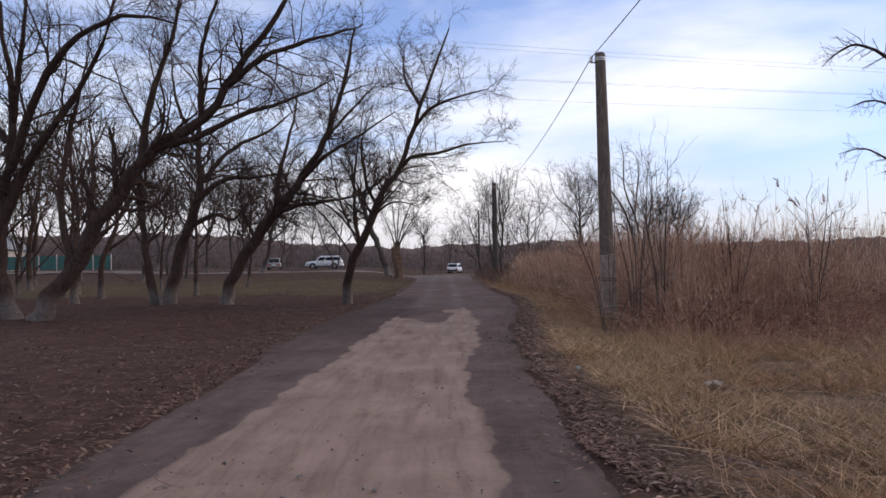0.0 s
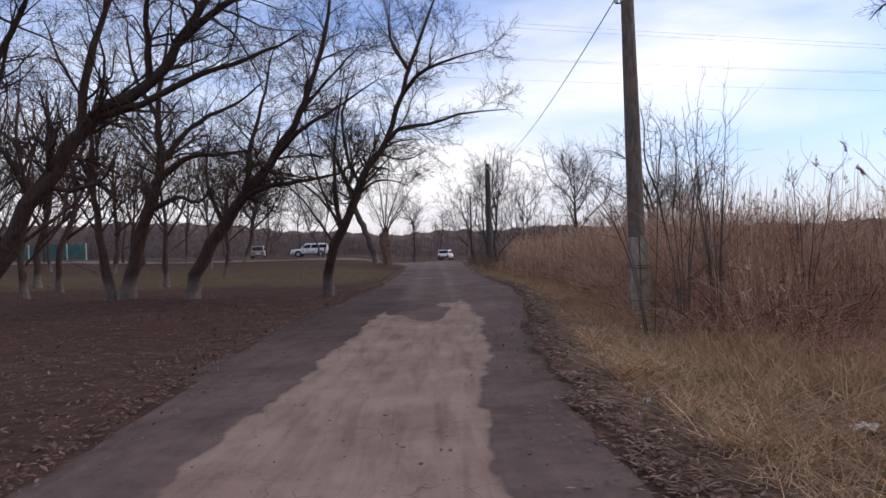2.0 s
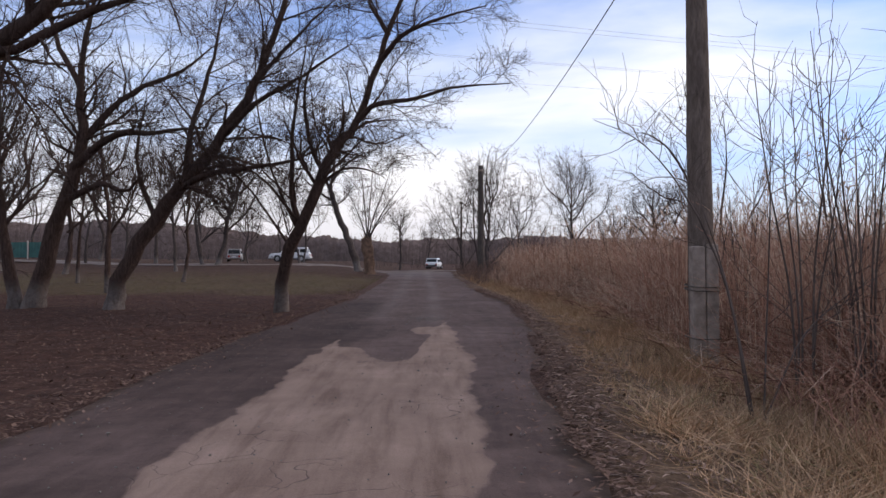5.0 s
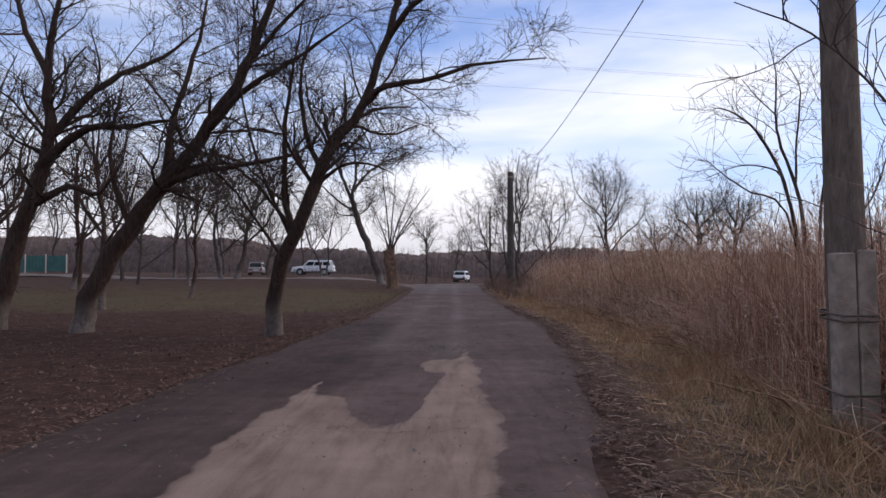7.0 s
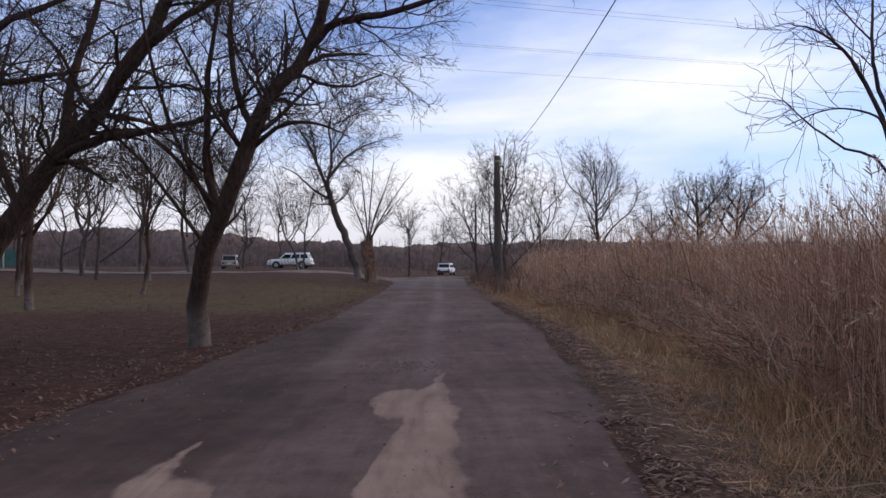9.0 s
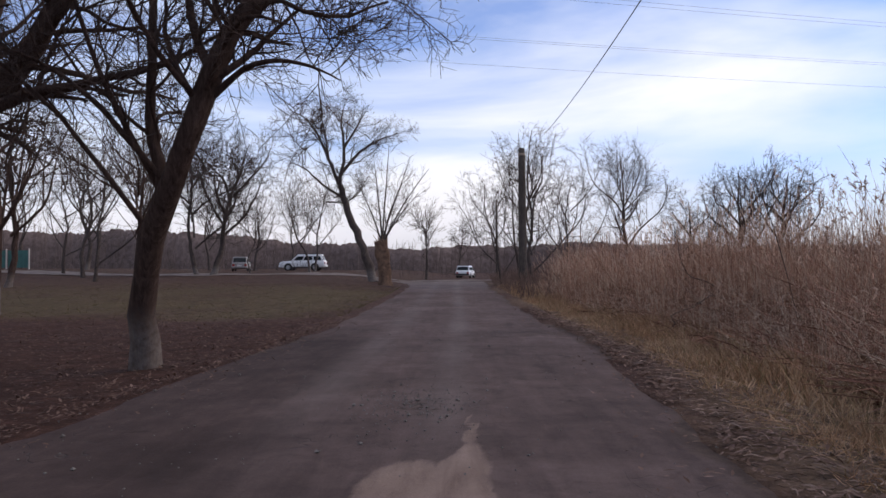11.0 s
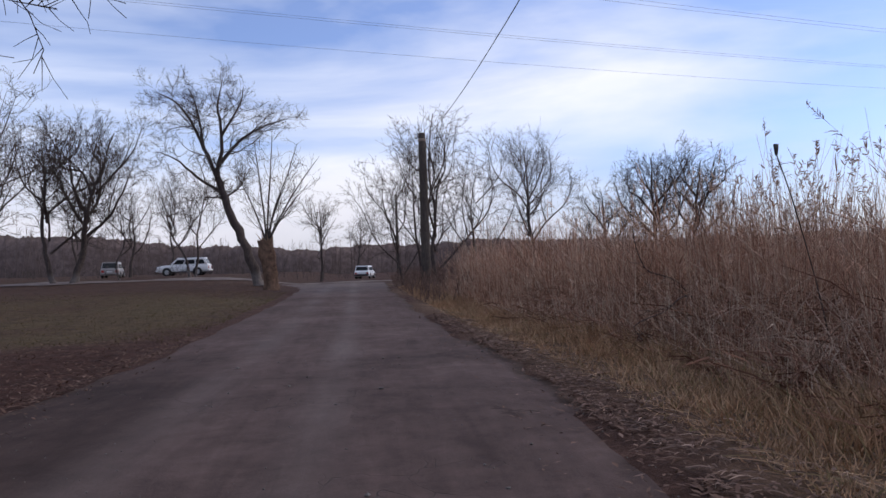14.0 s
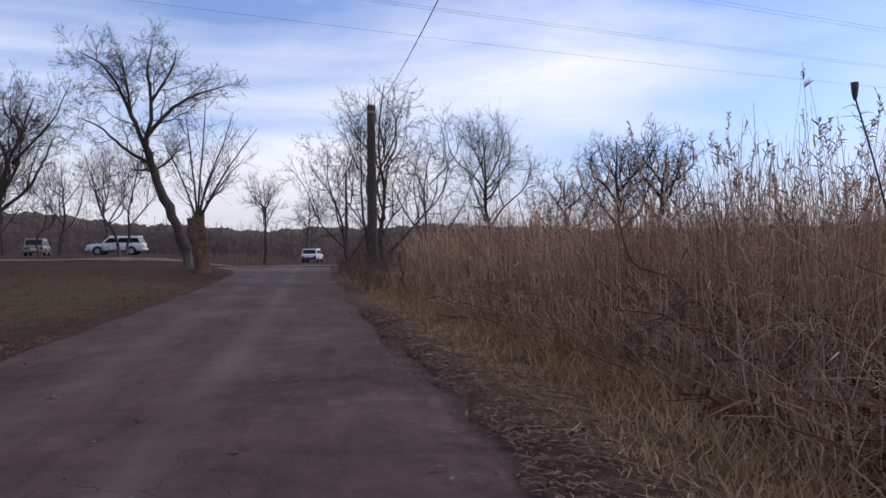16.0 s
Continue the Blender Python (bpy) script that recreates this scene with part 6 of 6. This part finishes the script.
def seed_head(x, y, h, droop, seed):
    """A tall reed standing over the bed with a dark drooping seed head."""
    z = float(land(x, y))
    root = empty("tall_reed", x, y, z, "tall dry reed with a dark drooping seed head", "reed", "tall reeds over the bed")
    rng = np.random.default_rng(seed)
    P = smooth_path([(-0.25, 0.1, -0.05), (-0.15, 0.05, 0.4 * h), (-0.04, 0, 0.8 * h), (0.0, 0, h), (droop * 0.6, 0, h + 0.02), (droop, 0, h - 0.10)], 16)
    part("stem", mesh_from("stem", *prisms(P[None], np.linspace(0.006, 0.003, 16)[None], 5, rng), REED), root)
    tip = P[-7:]
    Q, S = children(tip[None], np.full((1, 7), 0.004), 0.006, 0.0, 1.0, (0.06, 0.14), (12, 45), 0.0, 0.15, 3, 1.0, rng, 0.003, 0.5)
    W = np.repeat(rng.uniform(0.005, 0.011, len(Q))[:, None], 3, 1) * np.array([0.6, 1.0, 0.3])
    part("seed_head", mesh_from("seed_head", *ribbons(Q, W, rng), THATCH), root, "dark feathery seed head")


for k, (x, y, h, droop) in enumerate(((9.36, 20.1, 4.0, 0.05), (9.9, 20.6, 3.45, 0.24), (10.8, 22.0, 3.6, 0.12))):
    seed_head(x, y, h, droop, 300 + k)

# ---------------------------------------------------------------- grass and litter


def grass():
    rng = np.random.default_rng(101)
    # tussocks on the open verge, then a fringe along the reeds
    n = 1900
    cy_ = 2.5 + 15 * rng.uniform(0, 1, n)
    cx_ = right_edge(cy_) + 0.75 + 8.5 * rng.uniform(0, 1, n) ** 1.3
    ok = clump(cx_ * 1.2, cy_ * 1.2 + 4) > rng.uniform(0.1, 0.6, n)
    cx_, cy_ = cx_[ok], cy_[ok]
    n, per = len(cx_), 28
    x = (cx_[:, None] + rng.normal(0, 0.11, (n, per))).ravel()
    y = (cy_[:, None] + rng.normal(0, 0.11, (n, per))).ravel()
    h = (rng.uniform(0.14, 0.40, n)[:, None] * rng.uniform(0.5, 1.25, (n, per))).ravel()
    n2 = 2100
    cy2 = 12 + 60 * rng.uniform(0, 1, n2) ** 1.3
    u = rng.uniform(0, 1, n2)
    cx2 = right_edge(cy2) + 0.65 + (np.maximum(reed_front(cy2) - right_edge(cy2), 1.0) - 0.35) * u
    per2 = 18
    x = np.concatenate([x, (cx2[:, None] + rng.normal(0, 0.11, (n2, per2))).ravel()])
    y = np.concatenate([y, (cy2[:, None] + rng.normal(0, 0.14, (n2, per2))).ravel()])
    h = np.concatenate([h, ((0.10 + 0.46 * u ** 1.4)[:, None] * rng.uniform(0.6, 1.25, (n2, per2))).ravel()])
    k = x > right_edge(y) + 0.4
    n_open = int(k[:n * per].sum())
    x, y, h = x[k], y[k], h[k]
    fr = np.arange(len(x)) >= n_open
    P, R = stalks(x, y, h, rng, 3, 0.003, np.where(fr, 0.24, 0.45), np.where(fr, 0.35, 0.75))
    P[:, :, 2] = np.maximum(P[:, :, 2], land(P[:, :, 0], P[:, :, 1]) + 0.012)
    W = np.repeat((0.0024 + 0.0034 * rng.uniform(0, 1, len(x)))[:, None], 3, 1) * np.array([1, 0.9, 0.15]) * np.where(y > 30, 1.6, 1.0)[:, None]
    tagged(new("dry_grass", mesh_from("dry_grass", *ribbons(P, W, rng), DRY_GRASS)), "yellow-brown dry grass tussocks on the verge", "grass", kind="stuff")
    # matted lying straw
    n = 6000
    y = np.where(np.arange(n) < 5200, 2 + 46 * rng.uniform(0, 1, n) ** 1.3, rng.uniform(27, 39, n))
    x = right_edge(y) + 0.5 + np.where(y < 17, 8.0, 3.2) * rng.uniform(0, 1, n)
    a = rng.uniform(0, 6.283, n)
    ln = rng.uniform(0.1, 0.5, n)
    t = np.linspace(-0.5, 0.5, 3)
    P = np.zeros((n, 3, 3))
    P[:, :, 0] = x[:, None] + np.cos(a)[:, None] * ln[:, None] * t
    P[:, :, 1] = y[:, None] + np.sin(a)[:, None] * ln[:, None] * t
    P[:, :, 2] = land(P[:, :, 0], P[:, :, 1]) + 0.015 + rng.uniform(0, 0.05, (n, 1))
    W = np.repeat(rng.uniform(0.0015, 0.004, n)[:, None], 3, 1) * np.array([0.7, 1, 0.5])
    tagged(new("straw", mesh_from("straw", *ribbons(P, W, rng), DRY_GRASS)), "pale straw lying matted on the verge", "straw", kind="stuff")
    # short winter grass beyond the litter
    n = 16000
    y = 43 + 26 * rng.uniform(0, 1, n)
    x = left_edge(y) - 0.3 - 26 * rng.uniform(0, 1, n) ** 1.4
    h = rng.uniform(0.03, 0.11, n)
    P, R = stalks(x, y, h, rng, 3, 0.004, 0.4, 0.4)
    W = np.repeat(rng.uniform(0.005, 0.010, n)[:, None], 3, 1) * np.array([1, 0.8, 0.15])
    tagged(new("short_grass", mesh_from("short_grass", *ribbons(P, W, rng), GREEN_GRASS)), "short green-brown winter grass", "grass", kind="stuff")


grass()


def leaf_litter():
    rng = np.random.default_rng(111)
    n1 = 36000
    y1 = 1.0 + 43 * rng.uniform(0, 1, n1) ** 1.25
    x1 = left_edge(y1) + 0.15 - 19 * rng.uniform(0, 1, n1) ** 1.6
    n2 = 26000
    y2 = 2.0 + 46 * rng.uniform(0, 1, n2) ** 1.2
    x2 = right_edge(y2) - 0.1 + np.abs(rng.normal(0, 0.45, n2)) * rng.uniform(0.4, 1.3, n2) * (1 + 0.7 * np.exp(-((y2 - 23) / 4) ** 2)) + 0.12 * np.sin(y2 * 2.1) * np.sin(y2 * 0.7)
    n3 = 3000
    y3 = 2 + 40 * rng.uniform(0, 1, n3)
    x3 = left_edge(y3) + (right_edge(y3) - left_edge(y3)) * np.where(rng.uniform(0, 1, n3) < 0.5, 0.14 * rng.uniform(0, 1, n3) ** 2.2, 1 - 0.14 * rng.uniform(0, 1, n3) ** 2.2)
    x2 = np.where(rng.uniform(0, 1, n2) < 0.22, x2 + rng.uniform(-0.5, 1.2, n2), x2)
    ok = clump(x2 * 1.5 + 2, y2 * 1.1) > rng.uniform(0.05, 0.75, n2)
    x2, y2 = x2[ok], y2[ok]
    x, y = np.concatenate([x1, x2, x3]), np.concatenate([y1, y2, y3])
    n = len(x)
    a = rng.uniform(0, 6.283, n)
    ln = rng.uniform(0.016, 0.052, n) * np.where(x > right_edge(y) - 0.2, 0.95, 1.0)
    w = ln * rng.uniform(0.28, 0.5, n)
    tilt = rng.normal(0, 0.45, n)
    curl = rng.uniform(0.0, 0.35, n)
    c, s = np.cos(a), np.sin(a)
    zz = np.where((x < left_edge(y)) | (x > right_edge(y)), land(x, y), gz(x, y) + 0.008) + 0.006 + rng.uniform(0, 0.03, n)
    V = np.zeros((n, 4, 3))
    for m, (u, v, lift) in enumerate(((-1, 0, 0), (-0.1, -1, 1), (1, 0.15, 0.3), (0.1, 1, 1))):
        V[:, m, 0] = x + c * u * ln - s * v * w
        V[:, m, 1] = y + s * u * ln + c * v * w
        V[:, m, 2] = zz + np.abs(tilt) * ln * (u + 1) * 0.5 + curl * w * lift
    tri = np.array([(0, 1, 2), (0, 2, 3)])
    F = (np.arange(n)[:, None, None] * 4 + tri[None]).reshape(-1, 3)
    tagged(new("leaf_litter", mesh_from("leaf_litter", V.reshape(-1, 3), F, LEAF)), "curled brown fallen leaves along the lane", "leaves", kind="stuff")
    # twigs among the leaves
    n = 1300
    y = 2 + 40 * rng.uniform(0, 1, n) ** 1.2
    left = rng.uniform(0, 1, n) < 0.6
    x = np.where(left, left_edge(y) - 0.2 - 9 * rng.uniform(0, 1, n) ** 1.4, right_edge(y) + np.abs(rng.normal(0, 0.6, n)))
    a = rng.uniform(0, 6.283, n)
    ln = rng.uniform(0.05, 0.26, n)
    t = np.linspace(-0.5, 0.5, 3)
    P = np.zeros((n, 3, 3))
    P[:, :, 0] = x[:, None] + np.cos(a)[:, None] * ln[:, None] * t
    P[:, :, 1] = y[:, None] + np.sin(a)[:, None] * ln[:, None] * t + rng.normal(0, 0.015, (n, 3))
    P[:, :, 2] = land(P[:, :, 0], P[:, :, 1]) + 0.02
    tagged(new("fallen_twigs", mesh_from("fallen_twigs", *prisms(P, np.repeat(rng.uniform(0.0015, 0.004, n)[:, None], 3, 1), rng=rng, sides=4), SHRUB_BARK)), "small dry twigs among the leaves", "twigs", kind="stuff")


leaf_litter()


def pebble(x, y, r, seed, label, z=None, material=STONE):
    rng = np.random.default_rng(seed)
    bm = bmesh.new()
    bmesh.ops.create_icosphere(bm, subdivisions=2, radius=r)
    for v in bm.verts:
        v.co = Vector((v.co.x * 1.3, v.co.y, v.co.z * 0.55)) * (1 + rng.normal(0, 0.08))
    ob = new("stone", from_bm("stone", bm, material, True))
    ob.matrix_basis = pose(x, y, float(gz(x, y)) + r * 0.4, 0, 0, rng.uniform(0, 360))
    return tagged(ob, label, "stone", "stones on the lane")


for k, (x, y, r) in enumerate(((-0.58, 11.0, 0.045), (-0.2, 9.3, 0.03), (1.28, 35.3, 0.05), (2.28, 34.0, 0.03), (0.1, 35.9, 0.04), (-0.9, 38.0, 0.05), (-0.4, 29.2, 0.035), (0.75, 34.4, 0.03), (-1.1, 5.2, 0.03), (1.2, 29.0, 0.03), (2.0, 31.0, 0.03), (-1.5, 31.4, 0.035))):
    pebble(x, y, r * 0.55, 200 + k, "small grey stone lying on the worn lane")


def rag(x, y, sx_, sy_, seed, label):
    rng = np.random.default_rng(seed)
    bm = bmesh.new()
    bmesh.ops.create_grid(bm, x_segments=9, y_segments=7, size=0.5)
    for v in bm.verts:
        q = v.co.copy()
        v.co = Vector((q.x * sx_ * (1 + 0.2 * math.sin(q.y * 9)), q.y * sy_ * (1 + 0.25 * math.sin(q.x * 7 + 1)), 0.035 * math.sin(q.x * 13 + seed) * math.sin(q.y * 11) + 0.04 + rng.normal(0, 0.008)))
    r = bmesh.ops.solidify(bm, geom=bm.faces[:], thickness=0.004)
    ob = new("litter", from_bm("litter", bm, LITTER_WHITE, True))
    ob.matrix_basis = pose(x, y, float(land(x, y)) + 0.02, 0, 0, rng.uniform(-30, 10))
    return tagged(ob, label, "litter")


rag(3.95, 10.45, 0.28, 0.12, 3, "crumpled white wrapper lying in dry grass")
rag(2.15, 11.3, 0.07, 0.05, 4, "small white scrap on the verge")
rag(-5.2, 8.4, 0.10, 0.06, 5, "small white scrap among the leaves")


def gravel():
    """Small stones and crumbs of asphalt along the edges and in the broken spot of the lane."""
    rng = np.random.default_rng(131)
    n = 2600
    y = 3 + 60 * rng.uniform(0, 1, n) ** 1.2
    u = np.where(rng.uniform(0, 1, n) < 0.7, rng.beta(0.5, 0.5, n), rng.uniform(0, 1, n))
    x = left_edge(y) + 0.1 + (right_edge(y) - left_edge(y) - 0.2) * u
    m = 500
    x[:m], y[:m] = 0.15 + rng.normal(0, 0.35, m), 29.3 + rng.normal(0, 0.7, m)
    r = rng.uniform(0.004, 0.013, n) * np.where(rng.uniform(0, 1, n) < 0.08, 2.0, 1.0)
    base = np.array([(1, 0, 0), (0, 1, 0), (-1, 0, 0), (0, -1, 0), (0, 0, 0.7), (0, 0, -0.7)], dtype=float)
    V = base[None] * r[:, None, None] * rng.uniform(0.6, 1.4, (n, 6, 1))
    a = rng.uniform(0, 6.28, n)
    X_ = V[:, :, 0] * np.cos(a)[:, None] - V[:, :, 1] * np.sin(a)[:, None] + x[:, None]
    Y_ = V[:, :, 0] * np.sin(a)[:, None] + V[:, :, 1] * np.cos(a)[:, None] + y[:, None]
    Z_ = V[:, :, 2] + (gz(x, y) + 0.012 + r * 0.2)[:, None]
    tri = np.array([(0, 1, 4), (1, 2, 4), (2, 3, 4), (3, 0, 4), (1, 0, 5), (2, 1, 5), (3, 2, 5), (0, 3, 5)])
    F = (np.arange(n)[:, None, None] * 6 + tri[None]).reshape(-1, 3)
    tagged(new("gravel", mesh_from("gravel", np.stack([X_, Y_, Z_], -1).reshape(-1, 3), F, STONE, False)), "loose crumbs of stone on the worn lane", "gravel", kind="stuff")


gravel()
